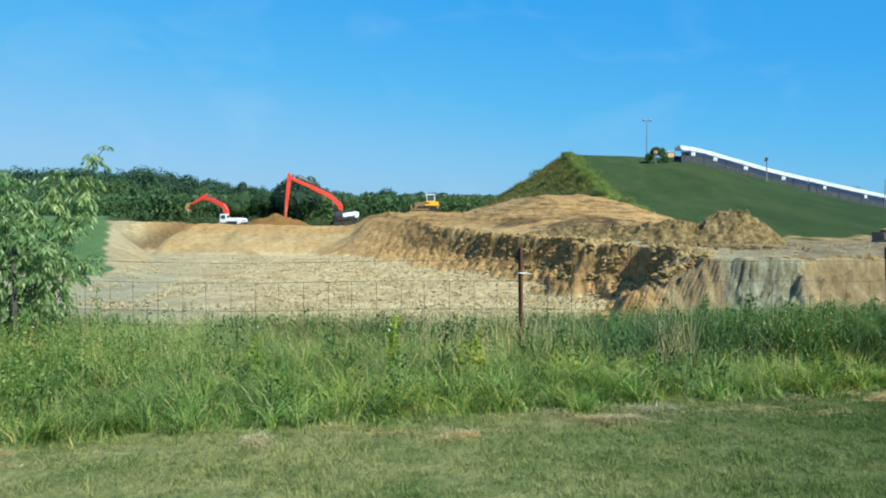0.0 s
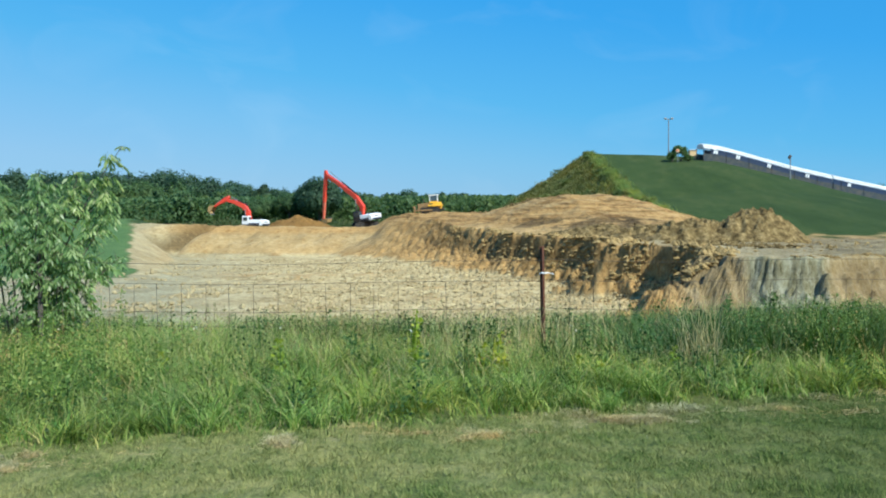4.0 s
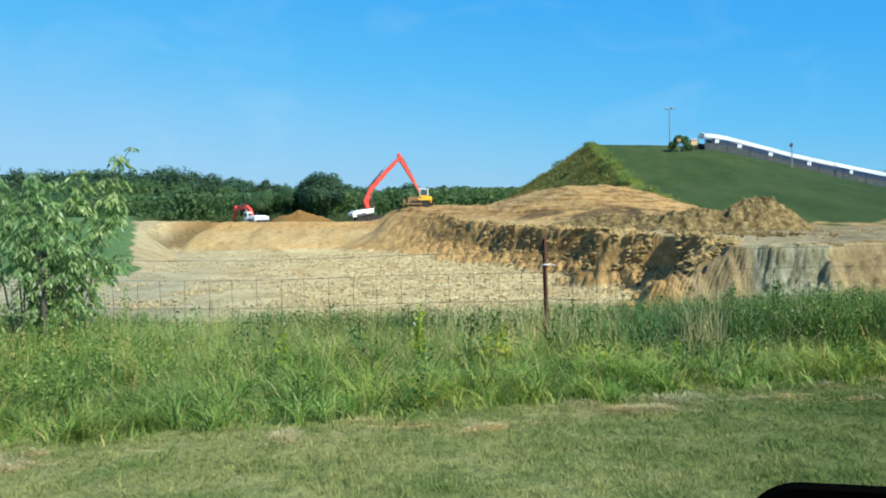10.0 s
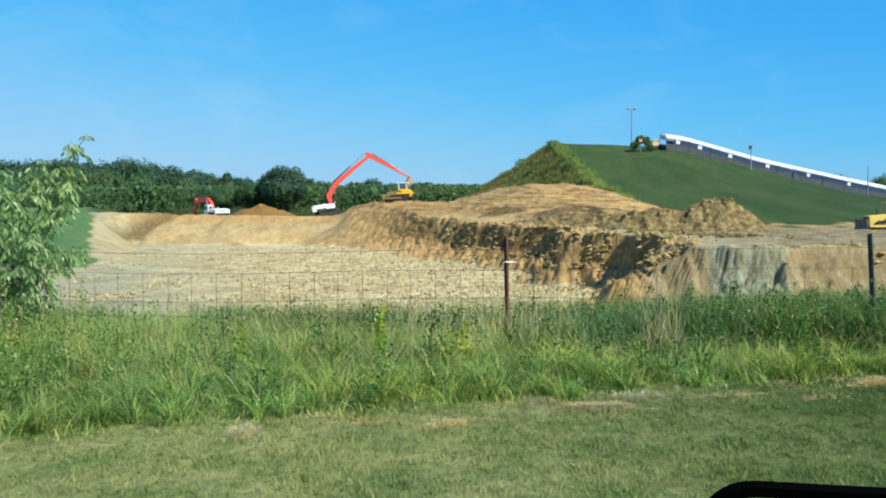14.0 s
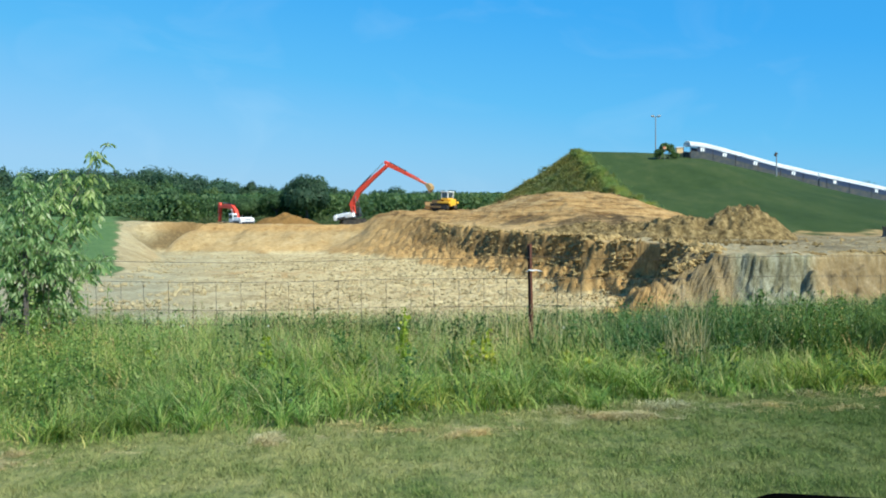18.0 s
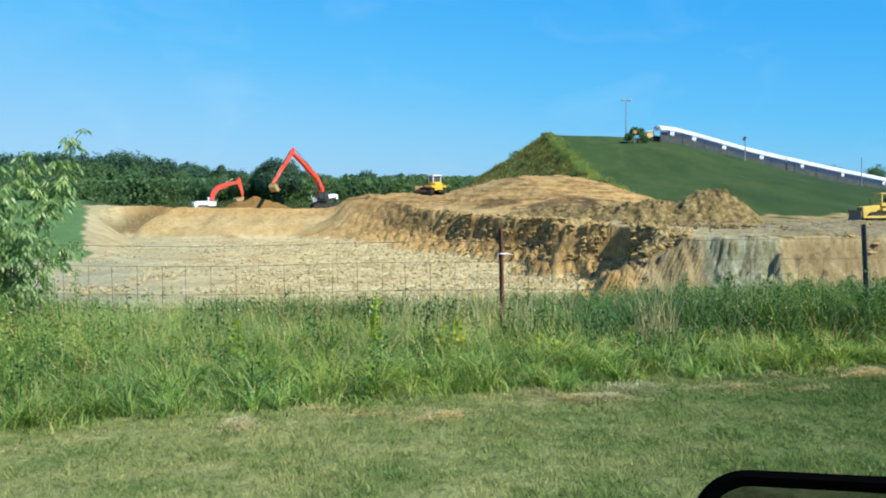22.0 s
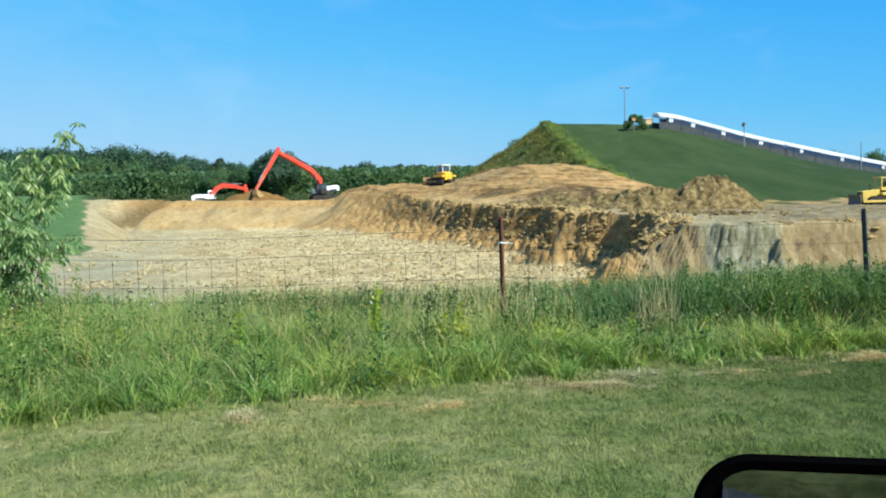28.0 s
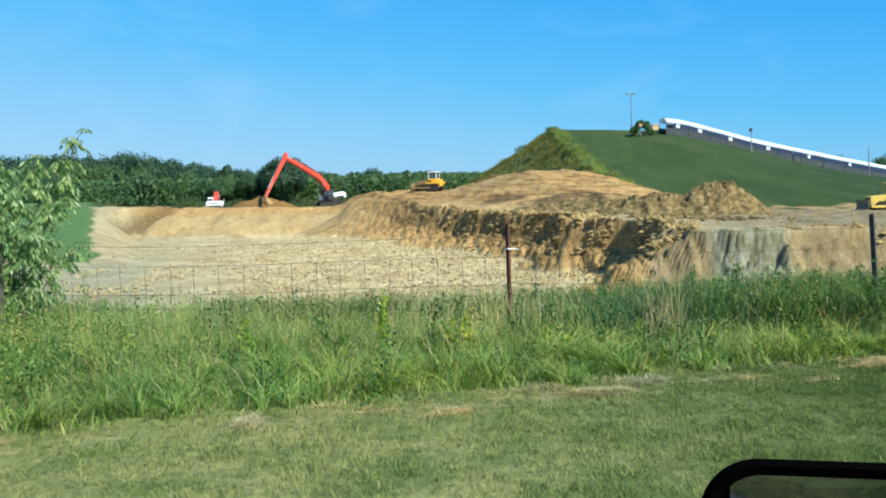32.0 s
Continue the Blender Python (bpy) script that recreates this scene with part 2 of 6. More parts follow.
def lawn_colour(n, l, co, color):
    """Dry, sunburnt patches and small dark clumps; the lawn grows greener, and is painted dimmer, to the right."""
    sep = n.new("ShaderNodeSeparateXYZ")
    l.new(co, sep.inputs[0])
    shift = n.new("ShaderNodeMapRange")
    shift.inputs["From Min"].default_value, shift.inputs["From Max"].default_value = -1.0, 4.5
    shift.inputs["To Min"].default_value, shift.inputs["To Max"].default_value = 0.08, -0.10
    l.new(sep.outputs["X"], shift.inputs["Value"])
    add = n.new("ShaderNodeMath")
    add.operation = "ADD"
    l.new(noise_node(n, l, co, 1.5, 3, 0.55), add.inputs[0])
    l.new(shift.outputs[0], add.inputs[1])
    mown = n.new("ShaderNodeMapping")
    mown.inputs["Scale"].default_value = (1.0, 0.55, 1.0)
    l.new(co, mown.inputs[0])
    dry = ramp_node(n, l, add.outputs[0], [(0.38, (0.04, 0.04, 0.04)), (0.68, (0.62, 0.62, 0.62))])
    color = mix_node(n, l, dry, color, (0.43, 0.390, 0.165))
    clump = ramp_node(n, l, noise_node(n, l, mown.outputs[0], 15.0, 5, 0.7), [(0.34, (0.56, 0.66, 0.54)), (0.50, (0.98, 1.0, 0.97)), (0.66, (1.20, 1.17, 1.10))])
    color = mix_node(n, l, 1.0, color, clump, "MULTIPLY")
    # darkened rightward: the view's dimmer edge painted into the grass colour
    edge_falloff = n.new("ShaderNodeMapRange")
    edge_falloff.inputs["From Min"].default_value, edge_falloff.inputs["From Max"].default_value, edge_falloff.inputs["To Max"].default_value = 0.6, 4.4, 1.0
    l.new(sep.outputs["X"], edge_falloff.inputs["Value"])
    return mix_node(n, l, edge_falloff.outputs[0], color, mix_node(n, l, 1.0, color, (0.42, 0.53, 0.40), "MULTIPLY"))


def turf_material():
    m, n, l, p = material("mown_turf")
    g = n.new("ShaderNodeNewGeometry")
    co = n.new("ShaderNodeTexCoord").outputs["Object"]
    color = ramp_node(n, l, g.outputs["Random Per Island"], [(0.0, (0.040, 0.085, 0.020)), (0.3, (0.098, 0.175, 0.040)), (0.8, (0.240, 0.295, 0.078)), (1.0, (0.46, 0.42, 0.19))])
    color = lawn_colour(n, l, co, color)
    l.new(color, p.inputs["Base Color"])
    p.inputs["Roughness"].default_value = 0.7
    p.inputs["Specular IOR Level"].default_value = 0.2
    t = n.new("ShaderNodeBsdfTranslucent")
    l.new(color, t.inputs["Color"])
    mixer = n.new("ShaderNodeMixShader")
    mixer.inputs[0].default_value = 0.3
    l.new(p.outputs[0], mixer.inputs[1])
    l.new(t.outputs[0], mixer.inputs[2])
    l.new(mixer.outputs[0], n["Material Output"].inputs["Surface"])
    return m


def ground_material():
    m, n, l, p = material("ground")
    co = n.new("ShaderNodeTexCoord").outputs["Object"]

    def share(name):
        a = n.new("ShaderNodeAttribute")
        a.attribute_name = name
        return a.outputs["Fac"]
    big, mid, fine = noise_node(n, l, co, 0.12, 5), noise_node(n, l, co, 0.9, 6), noise_node(n, l, co, 9.0, 6, 0.7)
    soil = ramp_node(n, l, noise_node(n, l, co, 1.3, 9, 0.78), [(0.30, (0.205, 0.112, 0.036)), (0.46, (0.440, 0.262, 0.098)), (0.72, (0.63, 0.42, 0.185))])
    sand = ramp_node(n, l, noise_node(n, l, co, 0.55, 8, 0.75), [(0.33, (0.29, 0.205, 0.095)), (0.45, (0.545, 0.420, 0.215)), (0.72, (0.70, 0.575, 0.335))])
    sand = mix_node(n, l, 1.0, sand, ramp_node(n, l, noise_node(n, l, co, 1.9, 5, 0.7), [(0.34, (0.66, 0.62, 0.56)), (0.50, (1.03, 1.03, 1.03))]), "MULTIPLY")
    # the mound's layers and the tracks that the dozer left round it
    layered = n.new("ShaderNodeMapping")
    layered.inputs["Scale"].default_value = (0.09, 0.05, 1.0)
    l.new(co, layered.inputs[0])
    streak = ramp_node(n, l, noise_node(n, l, layered.outputs[0], 2.4, 7, 0.72), [(0.41, (0.40, 0.34, 0.27)), (0.49, (0.88, 0.85, 0.81)), (0.62, (1.08, 1.09, 1.10))])
    height = n.new("ShaderNodeSeparateXYZ")
    l.new(co, height.inputs[0])
    raised = n.new("ShaderNodeMapRange")
    raised.inputs["From Min"].default_value, raised.inputs["From Max"].default_value, raised.inputs["To Max"].default_value = -0.2, 0.7, 0.9
    l.new(height.outputs["Z"], raised.inputs["Value"])
    tall = n.new("ShaderNodeMapping")
    tall.inputs["Scale"].default_value = (1.3, 1.3, 0.28)
    l.new(co, tall.inputs[0])
    upright = tall.outputs[0]
    pale = ramp_node(n, l, noise_node(n, l, upright, 3.0, 6, 0.7), [(0.34, (0.185, 0.168, 0.093)), (0.48, (0.315, 0.304, 0.195)), (0.66, (0.46, 0.46, 0.345))])
    dark = ramp_node(n, l, noise_node(n, l, co, 1.8, 8, 0.78), [(0.36, (0.045, 0.028, 0.012)), (0.54, (0.110, 0.070, 0.030)), (0.74, (0.30, 0.205, 0.095))])
    uphill = n.new("ShaderNodeMapping")
    uphill.inputs["Scale"].default_value = (1.0, 0.28, 0.6)
    l.new(co, uphill.inputs[0])
    hill = ramp_node(n, l, noise_node(n, l, uphill.outputs[0], 0.20, 8, 0.78), [(0.34, (0.031, 0.057, 0.014)), (0.5, (0.049, 0.080, 0.020)), (0.66, (0.082, 0.102, 0.031))])
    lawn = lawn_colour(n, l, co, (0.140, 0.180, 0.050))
    straw = ramp_node(n, l, noise_node(n, l, co, 14.0, 5), [(0.3, (0.42, 0.33, 0.155)), (0.65, (0.66, 0.54, 0.29))])
    mow = n.new("ShaderNodeMath")
    mow.operation = "ADD"
    l.new(share("mow"), mow.inputs[0])
    l.new(noise_node(n, l, co, 4.0, 7, 0.7), mow.inputs[1])
    lawn = mix_node(n, l, ramp_node(n, l, mow.outputs[0], [(0.90, (0, 0, 0)), (1.04, (0.65, 0.65, 0.65))]), lawn, straw)
    color = mix_node(n, l, share("sand"), soil, sand)
    color = mix_node(n, l, raised.outputs[0], color, mix_node(n, l, 1.0, color, streak, "MULTIPLY"))
    color = mix_node(n, l, share("pale"), color, pale)
    color = mix_node(n, l, 1.0, color, ramp_node(n, l, noise_node(n, l, co, 0.22, 6, 0.65), [(0.36, (0.82, 0.78, 0.72)), (0.60, (1.06, 1.06, 1.06))]), "MULTIPLY")
    color = mix_node(n, l, share("dark"), color, dark)
    # streaks on the cut faces: shade between ribs and bucket-teeth grooves, put into colour
    lean = n.new("ShaderNodeMapping")
    lean.inputs["Rotation"].default_value = (0, radians(32), 0)
    l.new(co, lean.inputs[0])
    squeeze = n.new("ShaderNodeMapping")
    squeeze.inputs["Scale"].default_value = (1.0, 0.6, 0.16)
    l.new(lean.outputs[0], squeeze.inputs[0])
    rib_shade = ramp_node(n, l, noise_node(n, l, squeeze.outputs[0], 2.6, 6, 0.7), [(0.36, (0.36, 0.33, 0.30)), (0.56, (0.90, 0.91, 0.93))])
    color = mix_node(n, l, share("face"), color, mix_node(n, l, 1.0, color, rib_shade, "MULTIPLY"))
    # the slope's green darkens rightward, painting in the view's dimmer edge
    east = n.new("ShaderNodeSeparateXYZ")
    l.new(co, east.inputs[0])
    edge_falloff = n.new("ShaderNodeMapRange")
    edge_falloff.inputs["From Min"].default_value, edge_falloff.inputs["From Max"].default_value, edge_falloff.inputs["To Max"].default_value = 34, 78, 0.82
    l.new(east.outputs["X"], edge_falloff.inputs["Value"])
    hill = mix_node(n, l, edge_falloff.outputs[0], hill, mix_node(n, l, 1.0, hill, (0.48, 0.60, 0.66), "MULTIPLY"))
    color = mix_node(n, l, share("hill"), color, hill)
    meadow = ramp_node(n, l, noise_node(n, l, co, 0.5, 6, 0.7), [(0.36, (0.075, 0.150, 0.045)), (0.64, (0.135, 0.215, 0.070))])
    color = mix_node(n, l, share("meadow"), color, meadow)
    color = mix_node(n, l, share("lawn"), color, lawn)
    grain = ramp_node(n, l, fine, [(0.3, (0.72, 0.72, 0.72)), (0.7, (1.1, 1.1, 1.1))])
    color = mix_node(n, l, 1.0, color, grain, "MULTIPLY")
    l.new(color, p.inputs["Base Color"])
    p.inputs["Roughness"].default_value = 0.95
    p.inputs["Specular IOR Level"].default_value = 0.15
    # parallel grooves left by the bucket's teeth
    wave = n.new("ShaderNodeTexWave")
    wave.wave_type, wave.bands_direction, wave.wave_profile = "BANDS", "X", "SIN"
    wave.inputs["Scale"].default_value, wave.inputs["Distortion"].default_value = 1.15, 5.0
    wave.inputs["Detail"].default_value, wave.inputs["Detail Scale"].default_value = 2.0, 0.6
    comb = n.new("ShaderNodeMapping")
    comb.inputs["Rotation"].default_value = (0, radians(-38), 0)
    comb.inputs["Scale"].default_value = (1.8, 0.5, 1.2)
    l.new(co, comb.inputs[0])
    l.new(comb.outputs[0], wave.inputs["Vector"])
    groove = n.new("ShaderNodeMath")
    groove.operation = "MULTIPLY"
    l.new(wave.outputs["Fac"], groove.inputs[0])
    l.new(share("comb"), groove.inputs[1])
    total = n.new("ShaderNodeMath")
    total.operation = "ADD"
    l.new(mix_node(n, l, 0.4, mid, fine), total.inputs[0])
    l.new(groove.outputs[0], total.inputs[1])
    bump_node(n, l, p, total.outputs[0], 0.9, 0.25)
    return m


def earth(name, stops, scale=1.6):
    m, n, l, p = material(name)
    co = n.new("ShaderNodeTexCoord").outputs["Object"]
    mid, fine = noise_node(n, l, co, scale, 7, 0.7), noise_node(n, l, co, scale * 7, 5)
    color = mix_node(n, l, 1.0, ramp_node(n, l, mid, stops), ramp_node(n, l, fine, [(0.3, (0.7, 0.7, 0.7)), (0.7, (1.1, 1.1, 1.1))]), "MULTIPLY")
    l.new(color, p.inputs["Base Color"])
    p.inputs["Roughness"].default_value = 0.97
    p.inputs["Specular IOR Level"].default_value = 0.1
    bump_node(n, l, p, fine, 0.8, 0.12)
    return m


def glass_material():
    m, n, l, p = material("tinted_glass")
    p.inputs["Base Color"].default_value = (0.05, 0.07, 0.08, 1)
    p.inputs["Roughness"].default_value = 0.06
    p.inputs["Specular IOR Level"].default_value = 0.8
    return m


GROUND = ground_material()
PALECLOD = earth("tan_clods", [(0.30, (0.20, 0.125, 0.048)), (0.5, (0.40, 0.275, 0.115)), (0.75, (0.55, 0.41, 0.20))], 2.0)
FALLEN = earth("fallen_earth", [(0.30, (0.13, 0.080, 0.031)), (0.5, (0.27, 0.175, 0.072)), (0.75, (0.42, 0.30, 0.14))], 2.0)
SPOIL = earth("clod_earth", [(0.32, (0.055, 0.036, 0.015)), (0.48, (0.190, 0.130, 0.054)), (0.68, (0.42, 0.305, 0.140))], 2.2)
PILE = earth("orange_subsoil", [(0.25, (0.17, 0.085, 0.024)), (0.55, (0.27, 0.145, 0.045)), (0.8, (0.37, 0.22, 0.085))], 2.5)
CLOD = earth("sandy_clods", [(0.25, (0.33, 0.25, 0.125)), (0.5, (0.44, 0.35, 0.19)), (0.8, (0.55, 0.46, 0.27))])
ASPHALT = earth("weathered_asphalt", [(0.3, (0.30, 0.31, 0.325)), (0.7, (0.38, 0.39, 0.40))], 8)
RED = painted("red_paint", (0.72, 0.055, 0.028), 0.4, dirt_amount=0.22)
DUSTYRED = painted("dusty_red_paint", (0.62, 0.085, 0.045), 0.7, dirt=(0.45, 0.27, 0.15), dirt_amount=0.85, scale=2.2)
WHITE = painted("white_paint", (0.80, 0.80, 0.80), 0.4, dirt_amount=0.18)
YELLOW = painted("yellow_paint", (0.80, 0.42, 0.025), 0.45, dirt_amount=0.3)
MUDDY = painted("mud_caked_paint", (0.24, 0.135, 0.05), 0.85, dirt_amount=0.7, scale=2)
OLDYELLOW = painted("faded_yellow_paint", (0.62, 0.42, 0.07), 0.6, dirt_amount=0.55)
DARK = painted("dark_steel", (0.025, 0.026, 0.03), 0.5, 0.3, dirt_amount=0.3)
STEEL = painted("bare_steel", (0.33, 0.33, 0.33), 0.4, 0.8, dirt_amount=0.5)
TRACK = painted("muddy_track", (0.016, 0.015, 0.014), 0.85, 0.1, dirt=(0.12, 0.08, 0.035), dirt_amount=0.35, scale=2.5)
WORN = painted("worn_blade_steel", (0.13, 0.115, 0.095), 0.75, 0.2, dirt_amount=0.6, scale=2.5)
BUCKET = painted("earthy_bucket", (0.40, 0.25, 0.10), 0.8, 0.1, dirt_amount=0.8, scale=3)
GLASS = glass_material()
ROOF = painted("white_membrane", (0.88, 0.89, 0.90), 0.5, dirt_amount=0.04)
SIDE = painted("dark_blue_window_band", (0.018, 0.030, 0.066), 0.4, dirt=(0.06, 0.07, 0.09), dirt_amount=0.3)
SKIRT = painted("grey_green_skirt", (0.026, 0.038, 0.046), 0.8, dirt_amount=0.2)
TAN = painted("tan_board", (0.62, 0.42, 0.22), 0.7, dirt_amount=0.2)
GALV = painted("weathered_pole", (0.26, 0.27, 0.28), 0.5, 0.5, dirt_amount=0.2)
RUST = painted("rusty_steel", (0.17, 0.06, 0.035), 0.9, 0.1, dirt=(0.07, 0.03, 0.02), dirt_amount=0.7, scale=9)
BLACKPOST = painted("weathered_dark_post", (0.095, 0.082, 0.072), 0.9, dirt=(0.14, 0.11, 0.09), dirt_amount=0.4, scale=6)
WIRE = painted("dull_wire", (0.075, 0.065, 0.055), 0.7, 0.4, dirt_amount=0.4)
BLACK = painted("black_plastic", (0.0015, 0.0015, 0.0017), 0.75, dirt=(0.002, 0.002, 0.002), dirt_amount=0.2, scale=8, gloss=0.0)
CARPAINT = painted("dark_car_paint", (0.03, 0.035, 0.045), 0.25, dirt_amount=0.15)
BARK = painted("grey_bark", (0.12, 0.10, 0.075), 0.9, dirt=(0.06, 0.05, 0.035), dirt_amount=0.6, scale=6)
BLADE = leafy("grass_blades", [(0.0, (0.020, 0.070, 0.016)), (0.26, (0.140, 0.285, 0.052)), (0.66, (0.385, 0.515, 0.115)), (0.90, (0.58, 0.60, 0.19)), (1.0, (0.80, 0.68, 0.32))], shine=0.45, patch=1.3)
PALEBLADE = leafy("light_grass", [(0.0, (0.075, 0.205, 0.045)), (0.5, (0.26, 0.44, 0.09)), (1.0, (0.55, 0.61, 0.19))], patch=1.8)
YELLOWING = leafy("yellowing_grass", [(0.0, (0.11, 0.205, 0.050)), (0.45, (0.30, 0.40, 0.12)), (0.8, (0.50, 0.52, 0.20)), (1.0, (0.66, 0.58, 0.28))], patch=1.5)
TURF = turf_material()
SEED = leafy("seed_heads", [(0.0, (0.16, 0.115, 0.06)), (0.5, (0.32, 0.26, 0.11)), (1.0, (0.48, 0.43, 0.18))], shine=0.3)
PETAL = leafy("white_petals", [(0.0, (0.70, 0.70, 0.62)), (1.0, (0.80, 0.80, 0.76))], shine=0.3)
STRAW = leafy("dry_straw", [(0.0, (0.54, 0.40, 0.18)), (0.6, (0.68, 0.53, 0.27)), (1.0, (0.80, 0.69, 0.41))], shine=0.25)
DRYMAT = leafy("dry_clippings", [(0.0, (0.34, 0.29, 0.12)), (0.4, (0.60, 0.475, 0.235)), (1.0, (0.82, 0.69, 0.42))], shine=0.25, patch=2.0)
WEED = leafy("dark_weeds", [(0.0, (0.028, 0.082, 0.022)), (0.6, (0.070, 0.150, 0.038)), (1.0, (0.155, 0.245, 0.07))])
UNDER = leafy("undergrowth_leaves", [(0.0, (0.075, 0.165, 0.045)), (0.6, (0.175, 0.300, 0.085)), (1.0, (0.34, 0.43, 0.15))], shine=0.45)
DEEP = leafy("dark_tall_grass", [(0.0, (0.034, 0.100, 0.024)), (0.6, (0.090, 0.178, 0.040)), (1.0, (0.21, 0.265, 0.09))])
BRIGHT = leafy("yellow_green_weed", [(0.0, (0.20, 0.30, 0.03)), (0.7, (0.33, 0.42, 0.04)), (1.0, (0.50, 0.50, 0.07))])
SAPLING = leafy("sapling_leaves", [(0.0, (0.135, 0.265, 0.095)), (0.5, (0.285, 0.430, 0.160)), (0.8, (0.46, 0.58, 0.26)), (1.0, (0.70, 0.76, 0.50))], shine=0.55)
WOOD = leafy("far_foliage", [(0.0, (0.090, 0.172, 0.080)), (0.5, (0.135, 0.235, 0.100)), (1.0, (0.195, 0.292, 0.125))], shine=0.6, patch=0.10)
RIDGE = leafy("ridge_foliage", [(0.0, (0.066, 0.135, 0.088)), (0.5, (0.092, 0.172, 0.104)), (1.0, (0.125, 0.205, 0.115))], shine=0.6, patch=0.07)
EDGE = leafy("wood_edge_scrub", [(0.0, (0.065, 0.11, 0.04)), (0.5, (0.12, 0.165, 0.06)), (1.0, (0.20, 0.21, 0.085))], shine=0.5, patch=0.25)
BRUSH = leafy("hill_brush", [(0.0, (0.125, 0.145, 0.045)), (0.5, (0.255, 0.275, 0.085)), (1.0, (0.47, 0.40, 0.18))], shine=0.5, patch=0.22)
SCRUB = leafy("olive_scrub", [(0.0, (0.10, 0.155, 0.045)), (0.5, (0.17, 0.225, 0.07)), (1.0, (0.27, 0.28, 0.10))], shine=0.5, patch=0.3)
SPINE = leafy("ridge_grass", [(0.0, (0.24, 0.34, 0.085)), (0.5, (0.36, 0.45, 0.13)), (1.0, (0.52, 0.55, 0.22))], shine=0.5, patch=0.5)

# ---- the lie of the land ----
RIM_Y = [40, 46.9, 48.3, 52, 54, 63, 69, 80, 90, 104, 121, 150, 175]
RIM_X = [26.0, 16.5, 12.8, 12.6, 12.6, 11.8, 10.5, 8.4, 6.2, 2.9, -1.7, -12.0, -22.0]
MOUND_X = [-15.5, -13.5, -11.8, -8, -4, 0, 3.5, 6.5, 9.5, 13.6, 20, 24, 29, 34, 42]
MOUND_H = [0, 0.35, 1.5, 2.1, 2.15, 2.15, 2.35, 3.3, 4.2, 4.55, 4.3, 3.5, 2.0, 0.7, 0]
CREST_X = [20, 27, 36, 42, 49, 60, 75, 93, 110, 130]
CREST_Z = [13.4, 13.7, 13.5, 13.2, 12.8, 10.4, 6.0, 1.7, -1.0, -1.4]
SLOPE_S = [0.0, 0.17, 0.48, 0.73, 1.0]
SLOPE_Z = [0.0, 0.13, 0.345, 0.65, 1.0]      # beside the cut end
FULL_Z = [0.0, 0.15, 0.44, 0.78, 1.0]        # below the covered walkway

# the covered walkway's line: tangent across, tangent up and distance of its roof
WALK_U = np.linspace(0.2465, 0.56, 41)
WALK_V = np.interp(WALK_U, [0.2465, 0.262, 0.282, 0.305, 0.339, 0.39, 0.43, 0.491, 0.56], [0.0705, 0.0690, 0.0635, 0.0570, 0.0470, 0.0350, 0.0260, 0.0130, 0.0010])
for _ in range(2):
    WALK_V[1:-1] = (WALK_V[:-2] + 2 * WALK_V[1:-1] + WALK_V[2:]) / 4
WALK_Y = np.interp(WALK_U, [0.2465, 0.38, 0.56], [186.5, 196, 223])
WALK_X, WALK_Z = WALK_U * WALK_Y, 1.7 + WALK_V * WALK_Y


def plateau(x, y):
    z = np.interp(x, [-60, -42, -36, -30, -22, -17, -5, 20, 40], [0.45, 0.1, -0.2, -0.3, -0.4, -0.5, -0.5, -0.65, -1.0])
    z = z - 0.5 * ramp(y, 70, 110) * ramp(x, 18, 40)
    crest_y = np.interp(x, [-20, 0, 14, 40], [146, 140, 130, 126])
    front = np.interp(x, [-20, 0, 14, 40], [14, 34, 42, 30])
    s = np.where(y < crest_y, (crest_y - y) / front, (y - crest_y) / 22)
    bulk = np.interp(x, MOUND_X, MOUND_H) * (1 - ramp(s, 0, 1))
    z = z + bulk * (1 + 0.10 * fbm(x / 7, y / 7, 3)) + 0.25 * ramp(bulk, 0.2, 1.0) * fbm(x / 2.2, y / 4.0, 3)
    z = z - np.interp(x, [-60, -42, -36, -26, -18, -12, -6], [1.3, 1.2, 0.95, 0.8, 0.2, 0.2, 0]) * ramp(y, 150.5, 155)
    return z + 0.10 * fbm(x / 5, y / 5, 4) + 0.22 * np.abs(fbm(x / 1.6, y / 2.4, 3)) + 0.10 * fbm(x / 0.6, y / 0.8, 2)


def hill_height(x, y):
    crest_y = 198 + np.maximum(0, x - 49) * 0.5
    s = np.clip((y - 104) / (crest_y - 104), 0, 1)
    top = np.interp(x, CREST_X, CREST_Z)
    full = ramp(x, 28, 46)
    z = -1.4 + (top + 1.4) * (np.interp(s, SLOPE_S, SLOPE_Z) * (1 - full) + np.interp(s, SLOPE_S, FULL_Z) * full)
    z = z - np.maximum(0, y - crest_y - 18) * 0.25
    edge = 27 + 1.2 * fbm(y / 14, y * 0 + 3, 2)
    z = np.where(x < edge, z - 0.60 * (edge - x), z)
    return z + 0.12 * fbm(x / 12, y / 12, 3)


BAY_Y = [40, 50, 52.3, 63.8, 66, 67.6, 69.6, 80.5, 82, 83, 84.5, 91, 93.5, 97, 99, 102, 106.5, 110.5, 113, 130]
BAY_W = [6.5, 6.5, 3.2, 3.0, 3.2, 3.2, 3.1, 3.1, 3.4, 3.4, 3.3, 3.5, 5.0, 6.2, 6.6, 6.8, 4.2, 4.2, 7.5, 12.0]
BAY_D = [0, 0.1, 1.9, 2.1, -0.9, -0.9, 2.1, 2.1, 0.3, 0.3, 1.9, 1.8, -0.3, -0.2, 0.4, -0.5, 1.7, 1.7, -0.4, 0]


